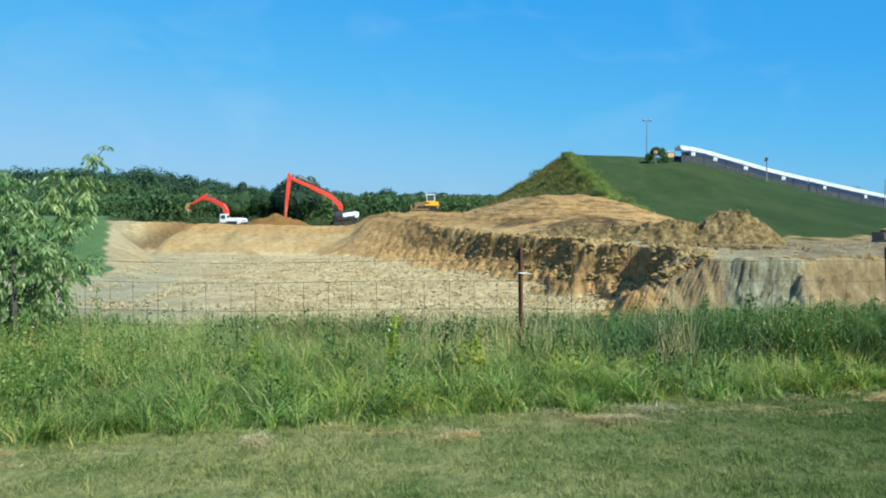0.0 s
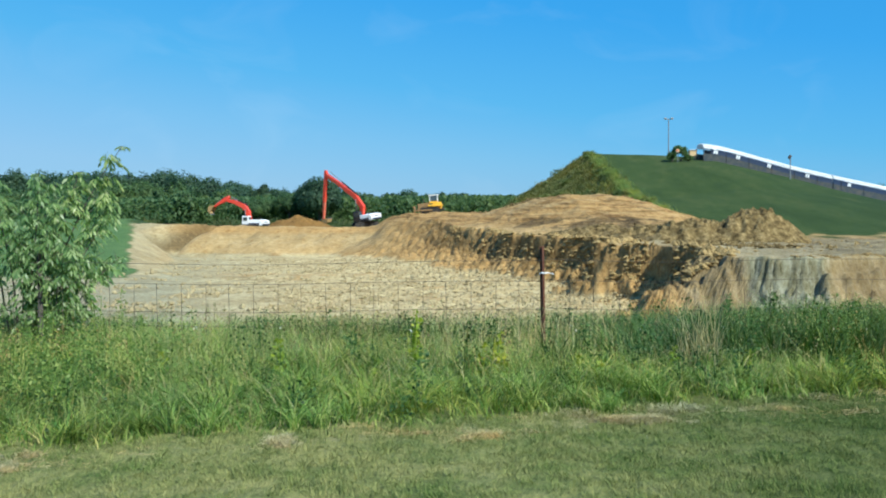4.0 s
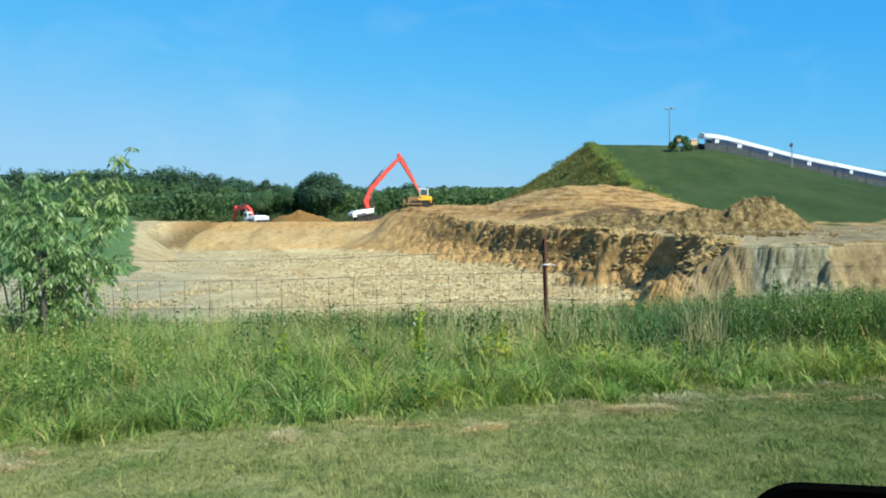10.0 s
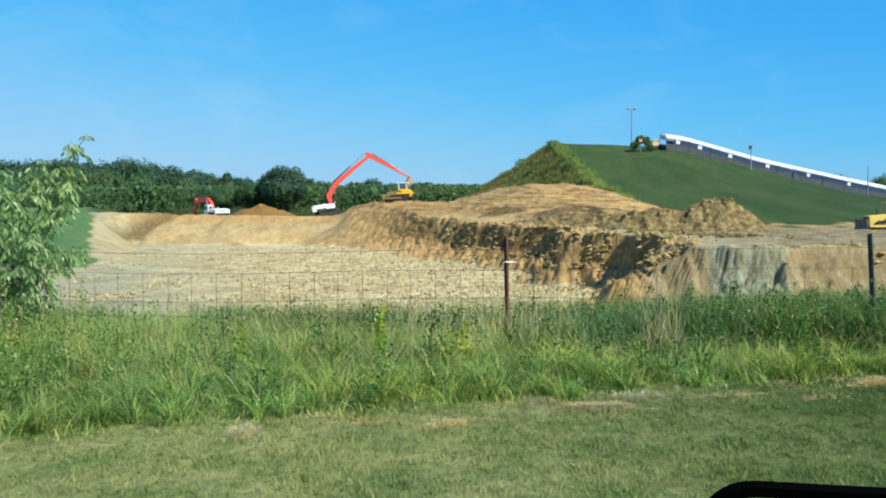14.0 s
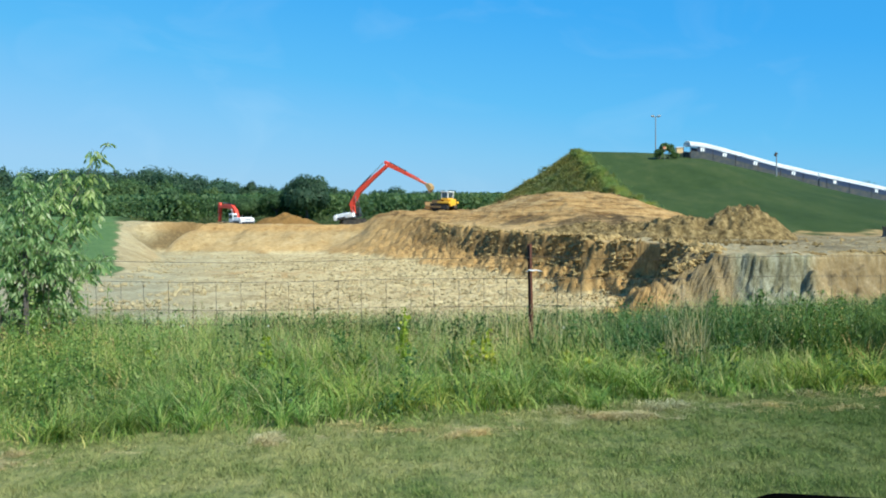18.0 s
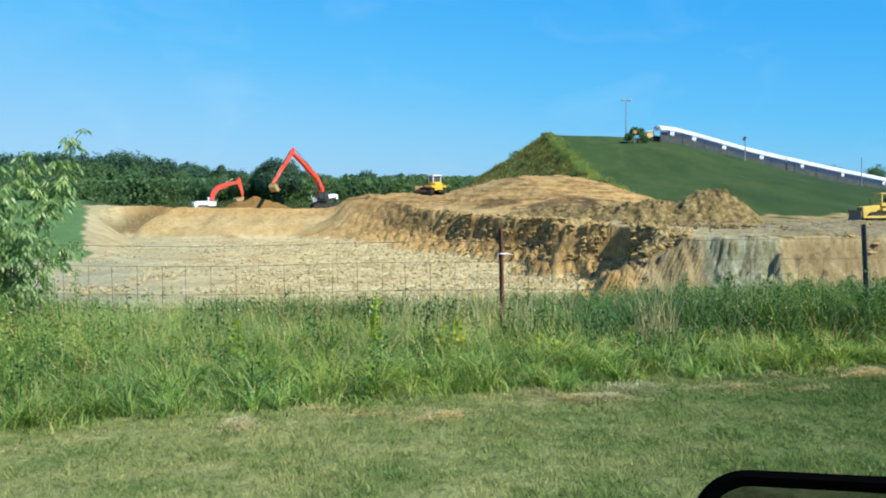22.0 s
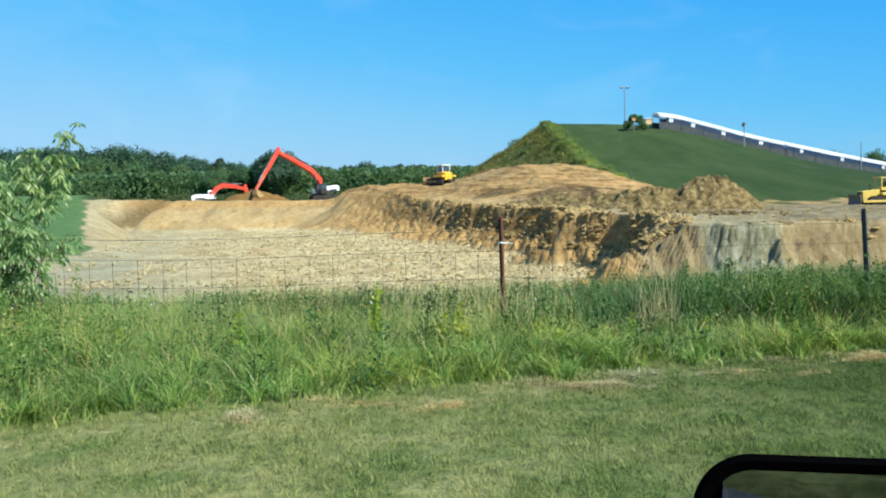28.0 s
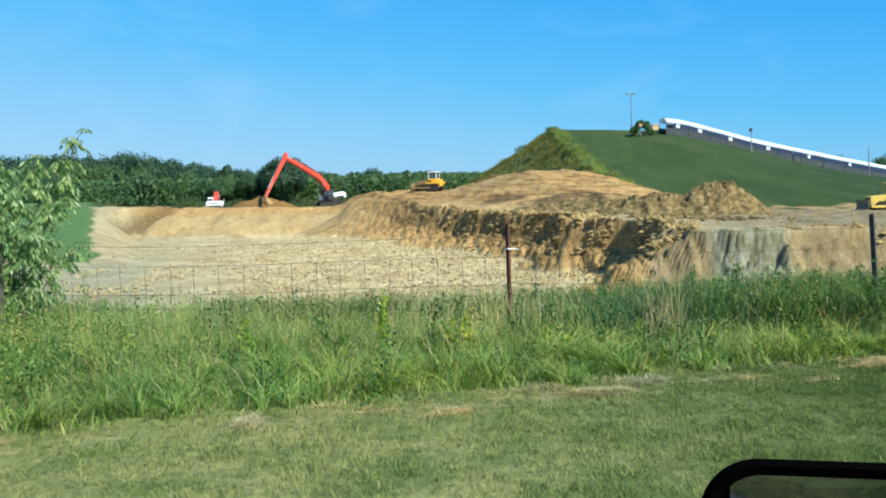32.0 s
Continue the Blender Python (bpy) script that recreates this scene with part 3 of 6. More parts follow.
def pit_edge(x, y):
    """Metres outside the pit's rim (negative: inside), with the bays of the long bank."""
    rim = np.interp(y, RIM_Y, RIM_X)
    yy = y + 0.45 * (x - rim) + 1.2 * fbm(x / 3, y / 5, 2)
    fade = ramp(y, 44, 48) * (1 - 0.9 * ramp(y, 116, 140))
    cut = np.interp(yy, BAY_Y, BAY_D) * ramp(y, 48, 51) + 1.5 * ramp(y, 49, 53) * np.abs(fbm(yy / 3.4, x / 14 + 2, 2)) + 1.0 * np.abs(fbm(yy / 1.1 + 9, x / 7 + 8, 3)) + 0.45 * np.abs(fbm(yy / 0.42, x / 2.2, 2)) - 0.75
    nose = ramp(-y, -50.5, -48.8)
    slant = x - 0.3 * (x - rim) - 0.8 * y
    marks = 0.5 * np.abs(fbm(slant / 0.30, x / 3 + 1, 2)) + 0.9 * fbm(slant / 2.2 + 6, x / 2.5, 3)
    side = (x - rim) * 0.97 - cut * fade * (1 - nose) - marks * nose
    near = y - np.interp(x, [12, 16.5, 23, 40], [42, 46.6, 49.5, 54]) - 0.35 * np.abs(fbm((x - 1.7 * y) / 0.9, y / 7, 2)) - 0.20 * np.abs(fbm((x - 1.4 * y) / 0.33, y / 4, 2)) - 0.5 * np.abs(fbm(x / 3.3, y / 9 + 4, 2)) + 0.4
    right = np.minimum(side, near)
    far = y - (147 + np.interp(x, [-70, -50, -30, -12], [8, 2, 0, 0])) + 2.2 * fbm(x / 9, y / 9, 3) + 0.5 * fbm(x / 2, y / 6, 2) - 0.8 * np.abs(fbm(x / 3.6 + 2, y / 5, 2)) - 7.5 * np.exp(-((x + 41 - 0.5 * (y - 147)) / np.where(x + 41 - 0.5 * (y - 147) > 0, 1.5, 3.4)) ** 2) * ramp(-y, -155, -147)
    return np.maximum(right, far)


def land(x, y):
    x, y = np.asarray(x, dtype=float), np.asarray(y, dtype=float)
    d = pit_edge(x, y)
    top = plateau(x, y)
    low = -4.4 + 0.10 * fbm(x / 3, y / 3, 4) + 0.24 * np.abs(fbm(x / 0.8, y / 1.0, 3)) * (0.35 + 0.65 * ramp(x / np.maximum(y, 30), -0.30, -0.12)) + 0.3 * fbm(x / 18, y / 18, 2)
    far_bank = ramp(y, 128, 140)
    along = y + 0.45 * (x - np.interp(y, RIM_Y, RIM_X))
    width = np.interp(along, BAY_Y, BAY_W) + 0.8 * fbm(along / 2, x / 6, 2) + 1.5 * far_bank
    lip = 1 - ramp(y, 112, 138)
    s = np.clip(-d / width, 0, 1)
    shape = lip * np.interp(s, [0, 0.04, 0.10, 0.22, 0.45, 1], [0, 0.20, 0.30, 0.58, 0.70, 1]) + (1 - lip) * np.interp(s, [0, 0.15, 0.8, 1], [0, 0.12, 0.9, 1])
    fan = 0.85 * (1 - ramp(along, 50.5, 53)) * (1 - ramp(x, 12.8, 14.6))
    shape = shape + fan * (np.interp(s, [0, 0.05, 0.75, 1], [0, 0.13, 0.92, 1]) - shape)
    z = top + (low - top) * shape + (0.75 * np.abs(fbm(x / 1.1 + 3, y / 1.5, 4)) + 0.40 * fbm(x / 0.40, y / 0.45, 2) - 0.2) * ramp(s, 0, 0.1) * (1 - ramp(s, 0.8, 1)) * (1 - 0.75 * ramp(y, 116, 140))
    # the grassed flank on the left climbs out of the pit
    flank = ramp(-0.352 * y - x + 0.8 * fbm(x / 4, y / 4, 2), -2.5 - 0.03 * y, 1.0)
    green = np.interp(y, [0, 60, 84, 150, 172, 400], [-4.4, -4.4, -4.2, -0.1, 0.9, 0.9]) + 0.05 * fbm(x / 6, y / 6, 3)
    z = z + (np.maximum(green, z) - z) * flank
    z = np.maximum(z, np.where((x > 2) & (y > 100), hill_height(x, y), -50))
    # the verge falls from the lawn into the pit
    verge = np.interp(y, [9, 11.5, 14, 18, 30, 42, 46], [0, -0.17, -0.35, -0.85, -2.6, -4.3, -4.4]) + 0.04 * fbm(x / 0.7, y / 0.7, 2)
    near = 1 - ramp(y, 36, 44)
    lawn = 0.015 * fbm(x / 1.3, y / 1.3, 3)
    verge = verge * ramp(y, 7.5, 11) + lawn
    verge = np.where(y < 4, lawn * ramp(y, 2.6, 4) - 0.08 * (1 - ramp(y, 2.4, 2.9)), verge)
    z = np.where(y < 46, verge * near + z * (1 - near), z)
    # far off the land is flat
    return z * (1 - ramp(y, 235, 300))


def stepped(start, stop, at, step):
    """Grid lines from start to stop whose spacing follows the table."""
    out = [start]
    while out[-1] < stop:
        out.append(out[-1] + float(np.interp(out[-1], at, step)))
    return out


def build_ground():
    xs = np.array(stepped(-3000, 3000, [-3000, -200, -60, -45, -14, -3, 9, 11, 18, 20, 26, 32, 60, 120, 3000], [400, 12, 1.2, 0.45, 0.35, 0.15, 0.13, 0.085, 0.085, 0.13, 0.13, 0.40, 1.0, 3.0, 400]))
    ys = np.array(stepped(-1200, 3500, [-1200, -40, -4, 4, 16, 42, 44.5, 50, 52, 105, 125, 160, 210, 300, 3500], [200, 8, 0.5, 0.4, 0.4, 0.5, 0.085, 0.085, 0.13, 0.20, 0.34, 0.5, 1.1, 4.0, 400]))
    gx, gy = np.meshgrid(xs, ys)
    gz = land(gx, gy)
    nx, ny = len(xs), len(ys)
    idx = np.arange(nx * ny).reshape(ny, nx)
    quads = np.stack([idx[:-1, :-1], idx[:-1, 1:], idx[1:, 1:], idx[1:, :-1]], -1).reshape(-1, 4)
    me = strip_mesh("ground", np.stack([gx, gy, gz], -1).reshape(-1, 3), quads, GROUND)
    me.polygons.foreach_set("use_smooth", [True] * len(me.polygons))
    d = pit_edge(gx, gy)
    ragged = fbm(gx / 2.5, gy / 2.5, 4)
    drop = plateau(gx, gy) - gz
    floor = ramp(-4.05 + 0.25 * ragged - gz, -0.15, 0.15) * (gy > 38)
    hill_z = hill_height(gx, gy)
    on_hill = ((gx > 2) & (gy > 100) & (gz <= hill_z + 0.02)) * ramp(gz + 0.8 * ragged, -1.5, -1.0)
    outside = (gy > 235) | (gx > 60)
    flank = ramp(-0.352 * gy - gx + 0.8 * fbm(gx / 4, gy / 4, 2) + 0.5 * fbm(gx / 0.9, gy / 1.5, 3), 0.1, 0.4) * ramp(gy + 5 * ragged, 84, 92)
    beyond = ramp(gy + 3 * ragged, 160, 166) * (gx < 4)
    left_bank = ramp(-0.352 * gy - gx + 0.8 * ragged, -0.05 * gy - 3, -1.5) * (gy > 38)
    near_face = ramp(gx + 0.5 * ragged, 10.4, 12.0) * (gy < 52) * (gy > 36) * ramp(-d, -0.4, 0.0)
    along = gy + 0.45 * (gx - np.interp(gy, RIM_Y, RIM_X))
    # darker soil in the notch, with its wedge's shade painted in
    notch = np.exp(-((gx + 43.0 - 0.5 * (gy - 147)) / 2.2) ** 2) * ramp(gy, 139, 144) * (1 - ramp(gy, 151, 154)) * ramp(gz + 0.4 * ragged, -4.2, -3.6)
    masks = {
        "sand": np.clip(floor + 0.8 * left_bank + 0.5 * ramp(fbm(gx / 9 + 0.25 * gy, gy / 0.9, 4), -0.15, 0.35) * ramp(gz + 0.7 * ragged, 0.9, 1.9) * ramp(gx, 0, 4) * (gx < 30) * (gy < 150) + 0.50 * ramp(gy, 130, 142) * ramp(-gz, 0.9, 1.6) + 0.30 * ramp(d + ragged, 0.2, 1.0) * (gy > 45) * (gy < 165) * ramp(-gz + 0.5 * ragged, -0.6, 0.1), 0, 1),
        "pale": np.clip(near_face * (0.50 + 0.50 * ramp(gx + 0.5 * ragged, 13.9, 14.5) * (1 - ramp(gx + 1.0 * ragged, 17.0, 18.2))) + 0.3 * left_bank + 0.35 * floor * (1 - ramp(gx / np.maximum(gy, 30) + 0.05 * ragged, -0.32, -0.14)) + 0.60 * ramp(gx + ragged, 11, 15) * (gy > 46) * (1 - ramp(gy, 80, 110)) * ramp(d, -0.1, 0.4), 0, 1),
        "dark": np.clip(ramp(drop, 0.04, 0.2) * (1 - ramp(drop - 1.5 * fbm(along / 1.1, gz / 2.0, 3) - 0.6 * fbm(gx / 0.7, gy / 0.7, 3), 1.2, 2.2)) * ramp(-d, -0.9, -0.2) * (gy > 44) * (1 - ramp(gy, 96, 112)) * (1 - 0.5 * near_face) * 0.46 + 0.7 * notch + 0.14 * ramp(gy, 132, 142) * ramp(-gz, 0.9, 1.4) + 0.25 * near_face * (ramp(gx + ragged, 18, 19.5) + 1 - ramp(gx, 13.6, 14.4)) + (0.30 + 0.28 * ramp(ragged + 0.5 * fbm(gx / 1.1, gy / 3.5, 3), -0.1, 0.35)) * ramp(gx, 15, 22) * ramp(d, 0.2, 1.0) * (gy > 46) * (gy < 106)
                        + 0.8 * ramp(ragged + 0.6 * fbm(gx / 6, gy / 9, 2), -0.05, 0.35) * ramp(d, 1.0, 3) * (gx < 26) * ramp(gz, -0.3, 0.2) * (1 - ramp(gz + 0.5 * ragged, 0.9, 1.6)) * (gy > 60) * (gy < 150), 0, 1),
        "hill": np.clip(np.maximum.reduce([on_hill, outside * 1.0, flank, beyond * 1.0]), 0, 1),
        "face": 0.9 * ramp(-d, -0.1, 0.3) * ramp(gz + 0.5 * ragged, -3.7, -2.6) * (gy > 42) * (gy < 135) * ramp(gx, -9, -3) * (1 - 0.75 * near_face),
        "comb": (0.03 + 0.12 * (1 - ramp(gx, 14.0, 15.0)) * ramp(fbm(gx / 1.3 + 5, gz / 1.0, 2), -0.3, 0.2)) * ramp(-d, -0.1, 0.2) * ramp(gx + 0.6 * ragged, 8.5, 9.5) * (1 - ramp(gx + 0.6 * ragged, 17.2, 18.0)) * (gy > 40) * (gy < 56) * ramp(-gz + 0.5 * fbm(gx / 1.5, gy / 9, 2), 0.9, 1.3),
        "meadow": flank * (gy < 235),
        "mow": 0.52 - 2.2 * np.abs(gy - 7.36 - 0.30 * gx),
        "lawn": 1 - ramp(gy + 1.5 * ragged, 24, 30),
    }
    for name, values in masks.items():
        a = me.attributes.new(name, "FLOAT", "POINT")
        a.data.foreach_set("value", np.asarray(values, dtype=np.float32).ravel())
    tagged(new("ground", me), "mown lawn, sandy excavated pit and grassy hill", "ground", kind="structure")


build_ground()


def build_road():
    bm = box((400, 5.2, 0.06), (0, -0.5, -0.045))
    ob = part("road", bm, ASPHALT, None)
    tagged(ob, "grey asphalt road beside the lawn", "road", kind="structure")


build_road()


def lump_mesh(name, x, y, s, mat, label, rs, height=None):
    """Rough eight-sided lumps half sunk in the ground."""
    n = len(x)
    z = (land(x, y) if height is None else height) + s * (0.25 if height is None else -0.1)
    unit = np.array([(1, 0, 0), (0, 1, 0), (-1, 0, 0), (0, -1, 0), (0, 0, 0.75), (0, 0, -0.75)], dtype=float)
    v = unit[None] * s[:, None, None] * (0.6 + 0.8 * rs.rand(n, 6, 1)) + np.stack([x, y, z], 1)[:, None, :]
    v = v + (rs.rand(n, 6, 3) - 0.5) * s[:, None, None] * 0.7
    tri = np.array([(0, 1, 4), (1, 2, 4), (2, 3, 4), (3, 0, 4), (1, 0, 5), (2, 1, 5), (3, 2, 5), (0, 3, 5)])
    faces = (np.arange(n)[:, None, None] * 6 + tri[None]).reshape(-1, 3)
    me = mesh_from(name, v.reshape(-1, 3).tolist(), faces.tolist(), mat)
    return tagged(new(name, me), label, "clods" if label else "", kind="stuff")


def heap(name, at, radius, height, mat, label, seed, lumps=0.25, stretch=(1, 1), ring=40):
    """A heap of tipped earth with clods, its foot sunk in the ground."""
    rows = ring // 3
    verts, quads = [], []
    for i in range(rows + 1):
        r = i / rows
        for k in range(ring):
            a = 2 * math.pi * k / ring
            px, py = math.cos(a) * r * radius * stretch[0], math.sin(a) * r * radius * stretch[1]
            n1 = noise.noise((px / 2.2 + seed, py / 2.2, seed * 1.7))
            n2 = 0.6 - 2 * abs(noise.noise((px / 1.1 + seed, py / 1.1, 3.1)))
            n3 = noise.noise((px / 0.30, py / 0.30 + seed, 7.7)) + 0.6 * noise.noise((px / 0.13, py / 0.13 + seed, 1.7))
            n2 = n2 + 0.15 * (0.4 - abs(noise.noise((5 * math.cos(a) + seed, 5 * math.sin(a), r * 1.2)))) * 4 * r * (1 - r)
            z = height * (1 - r ** (1.35 if lumps < 0.3 else 1.6)) * (1 + 0.35 * n1 * min(1, 3 * (1 - r))) + lumps * (0.85 * n2 + 0.34 * n3 * min(1.0, 0.25 + 2.5 * r)) * (1 - r ** 4)
            foot = float(land(at[0] + px, at[1] + py))
            verts.append((px, py, foot + z - (0.35 if i == rows else 0.0)))
    for i in range(rows):
        for k in range(ring):
            quads.append((i * ring + k, (i + 1) * ring + k, (i + 1) * ring + (k + 1) % ring, i * ring + (k + 1) % ring))
    ob = new(name, strip_mesh(name, np.array(verts), np.array(quads), mat))
    ob.location = (at[0], at[1], 0)
    tagged(ob, label, "dirt pile")
    if lumps > 0.3:
        rs = np.random.RandomState(int(seed) + 3)
        pick = np.array(verts)[rs.randint(0, len(verts) - ring, 220)]
        loose = lump_mesh("loose_earth", pick[:, 0], pick[:, 1], 0.04 + 0.12 * rs.rand(220) ** 3, mat, "", rs, pick[:, 2])
        loose.parent = ob
    return ob


heap("subsoil_mound", (-27.6, 156.5), 6.2, 2.5, PILE, "conical pile of orange subsoil on the pit's edge", 4.0, 0.14, (1.05, 0.8), 60)
heap("earth_mound", (22.2, 73.5), 4.2, 2.1, SPOIL, "lumpy heap of brown topsoil above the bank", 9.0, 0.8, (1.05, 0.8), 110)
heap("earth_mound", (18.3, 74.2), 4.3, 1.35, SPOIL, "wide lumpy heap of brown topsoil above the bank", 3.0, 0.75, (1.25, 0.8), 110)
heap("earth_mound", (15.6, 79.5), 3.6, 0.85, SPOIL, "low lumpy heap of brown topsoil above the bank", 2.0, 0.7, (1.25, 0.8), 90)
heap("earth_mound", (13.0, 93.0), 3.6, 0.65, SPOIL, "long low heap of brown topsoil above the bank", 6.0, 0.5, (1.5, 0.8), 80)


def clods():
    """Loose clods over the pit floor and the stripped ground."""
    rs = np.random.RandomState(5)
    n = 30000
    y = 48 + 80 * rs.rand(n) ** 1.3
    x = rs.uniform(-0.40, 0.36, n) * y
    keep = (fbm(x / 4, y / 2.2, 3) + 0.5 * rs.rand(n) + 0.42 * ramp(x / y, -0.28, 0.0) > 0.42) & (land(x, y) < -3.9)
    x, y = x[keep], y[keep]
    lump_mesh("clods", x, y, 0.03 + 0.17 * rs.rand(len(x)) ** 4 + y * 0.0004, CLOD, "loose clods of sandy earth on the pit floor", rs)


clods()


def brown_clods():
    """Lumps of topsoil along the rim, on the bank and over the mound's foot."""
    rs = np.random.RandomState(6)
    n = 60000
    y = 47 + 72 * rs.rand(n) ** 1.3
    x = np.interp(y, RIM_Y, RIM_X) + rs.normal(1.0, 3.6, n)
    d = pit_edge(x, y)
    keep = (d > 0.6) & (d < 9) & (y > 58) & (y < 96) & (fbm(x / 1.7, y / 2.5, 3) + 0.45 * rs.rand(n) - 0.16 * np.abs(d - 5.5 + 2.5 * ramp(y, 75, 95)) > 0.02)
    lump_mesh("brown_clods", x[keep], y[keep], 0.04 + 0.15 * rs.rand(keep.sum()) ** 3, SPOIL, "brown topsoil clods along the bank's rim", rs)
    keep = (d > -1.3) & (d < 0.5) & (y > 49) & (y < 132) & (fbm(x / 0.9 + 4, y / 1.3, 3) + 0.4 * rs.rand(n) > 0.16)
    lump_mesh("rim_clods", x[keep], y[keep], (0.06 + 0.22 * rs.rand(keep.sum()) ** 2.2) * (1 - 0.4 * ramp(y[keep], 90, 120)), PALECLOD, "crumbling clods hanging along the rim of the bank", rs)
    # the crumbling lip of the near face
    lx = rs.uniform(12.6, 24, 9000)
    ly = np.interp(lx, [12, 16.5, 23, 40], [42, 46.6, 49.5, 54]) + rs.uniform(-0.8, 1.6, 9000)
    ld = pit_edge(lx, ly)
    keep_l = (ld > 0.05) & (ld < 0.6) & (fbm(lx / 0.8 + 2, ly / 0.6, 3) + 0.4 * rs.rand(9000) > 0.22)
    lump_mesh("lip_clods", lx[keep_l], ly[keep_l], 0.02 + 0.09 * rs.rand(keep_l.sum()) ** 2.5, PALECLOD, "tan clods crumbling from the lip of the near face", rs)
    # a ragged fringe of topsoil along the mound's crest
    mx = rs.uniform(1, 25, 900)
    my = np.interp(mx, [-20, 0, 14, 40], [146, 140, 130, 126]) + rs.normal(0.5, 1.0, 900)
    keep_m = (fbm(mx / 2.2, my / 3, 2) + 0.3 * rs.rand(900) > 0.05) & (land(mx, my) > hill_height(mx, my) + 0.05)
    lump_mesh("crest_clods", mx[keep_m], my[keep_m], 0.08 + 0.22 * rs.rand(keep_m.sum()) ** 2, SPOIL, "dark clods along the mound's crest", rs)
    # scattered lumps on the bare ground before the hill
    bx, by = rs.uniform(13, 42, 1500), rs.uniform(50, 100, 1500)
    keep_b = (pit_edge(bx, by) > 0.3) & (fbm(bx / 2.5, by / 5, 3) + 0.4 * rs.rand(1500) > 0.30)
    lump_mesh("bench_clods", bx[keep_b], by[keep_b], 0.03 + 0.13 * rs.rand(keep_b.sum()) ** 2, PALECLOD, "scattered tan clods on the bare ground", rs)
    # what has fallen lies on the slope below
    keep = (d < -0.9) & (d > -5) & (y > 52) & (land(x, y) > -4.2) & (fbm(x / 0.9, y / 1.4, 3) + 0.5 * rs.rand(n) > 0.12)
    lump_mesh("fallen_clods", x[keep], y[keep], 0.02 + 0.09 * rs.rand(keep.sum()) ** 3, FALLEN, "ochre clods fallen down the bank", rs)


brown_clods()


# ---- machines ----
def track_unit(parent, y, length, height, width, name="track"):
    bm = bmesh.new()
    r = height / 2
    pts = []
    for k in range(9):
        a = math.pi / 2 + math.pi * k / 8
        pts.append((-length / 2 + r + r * math.cos(a), r + r * math.sin(a)))
    for k in range(9):
        a = -math.pi / 2 + math.pi * k / 8
        pts.append((length / 2 - r + r * math.cos(a), r + r * math.sin(a)))
    prism(pts, width, 0.02, bm)
    shoes = int(length / 0.34)
    for k in range(shoes):
        x = -length / 2 + r + (length - 2 * r) * k / (shoes - 1)
        for z in (0.0, height):
            box((0.10, width + 0.04, 0.06), (x, 0, z + (0.01 if z else 0.01)), bm=bm)
    bmesh.ops.translate(bm, verts=bm.verts, vec=(0, y, 0))
    track = part(name, bm, TRACK, parent)
    for k in range(5):
        x = -length / 2 + r + (length - 2 * r) * k / 4
        bm = rod((x, y - width / 2 - 0.03, r * 0.9), (x, y + width / 2 + 0.03, r * 0.9), r * (0.62 if k in (0, 4) else 0.42), sides=12)
        part("roller", bm, DARK, track)
    return track


def beam(points, depths, width, bm=None):
    """A box beam along points in x and z with a depth at each."""
    upper, lower = [], []
    for k, ((x, z), d) in enumerate(zip(points, depths)):
        a, b = points[max(0, k - 1)], points[min(len(points) - 1, k + 1)]
        t = Vector((b[0] - a[0], b[1] - a[1])).normalized()
        upper.append((x - t.y * d / 2, z + t.x * d / 2))
        lower.append((x + t.y * d / 2, z - t.x * d / 2))
    return prism(upper + lower[::-1], width, 0.03, bm)


def cylinder(a, b, parent, r=0.1):
    a, b = Vector(a), Vector(b)
    mid = a.lerp(b, 0.58)
    barrel = part("hydraulic_cylinder", rod(a, mid, r, sides=10), DARK, parent)
    part("piston_rod", rod(mid, b, r * 0.55, sides=8), GALV, barrel)


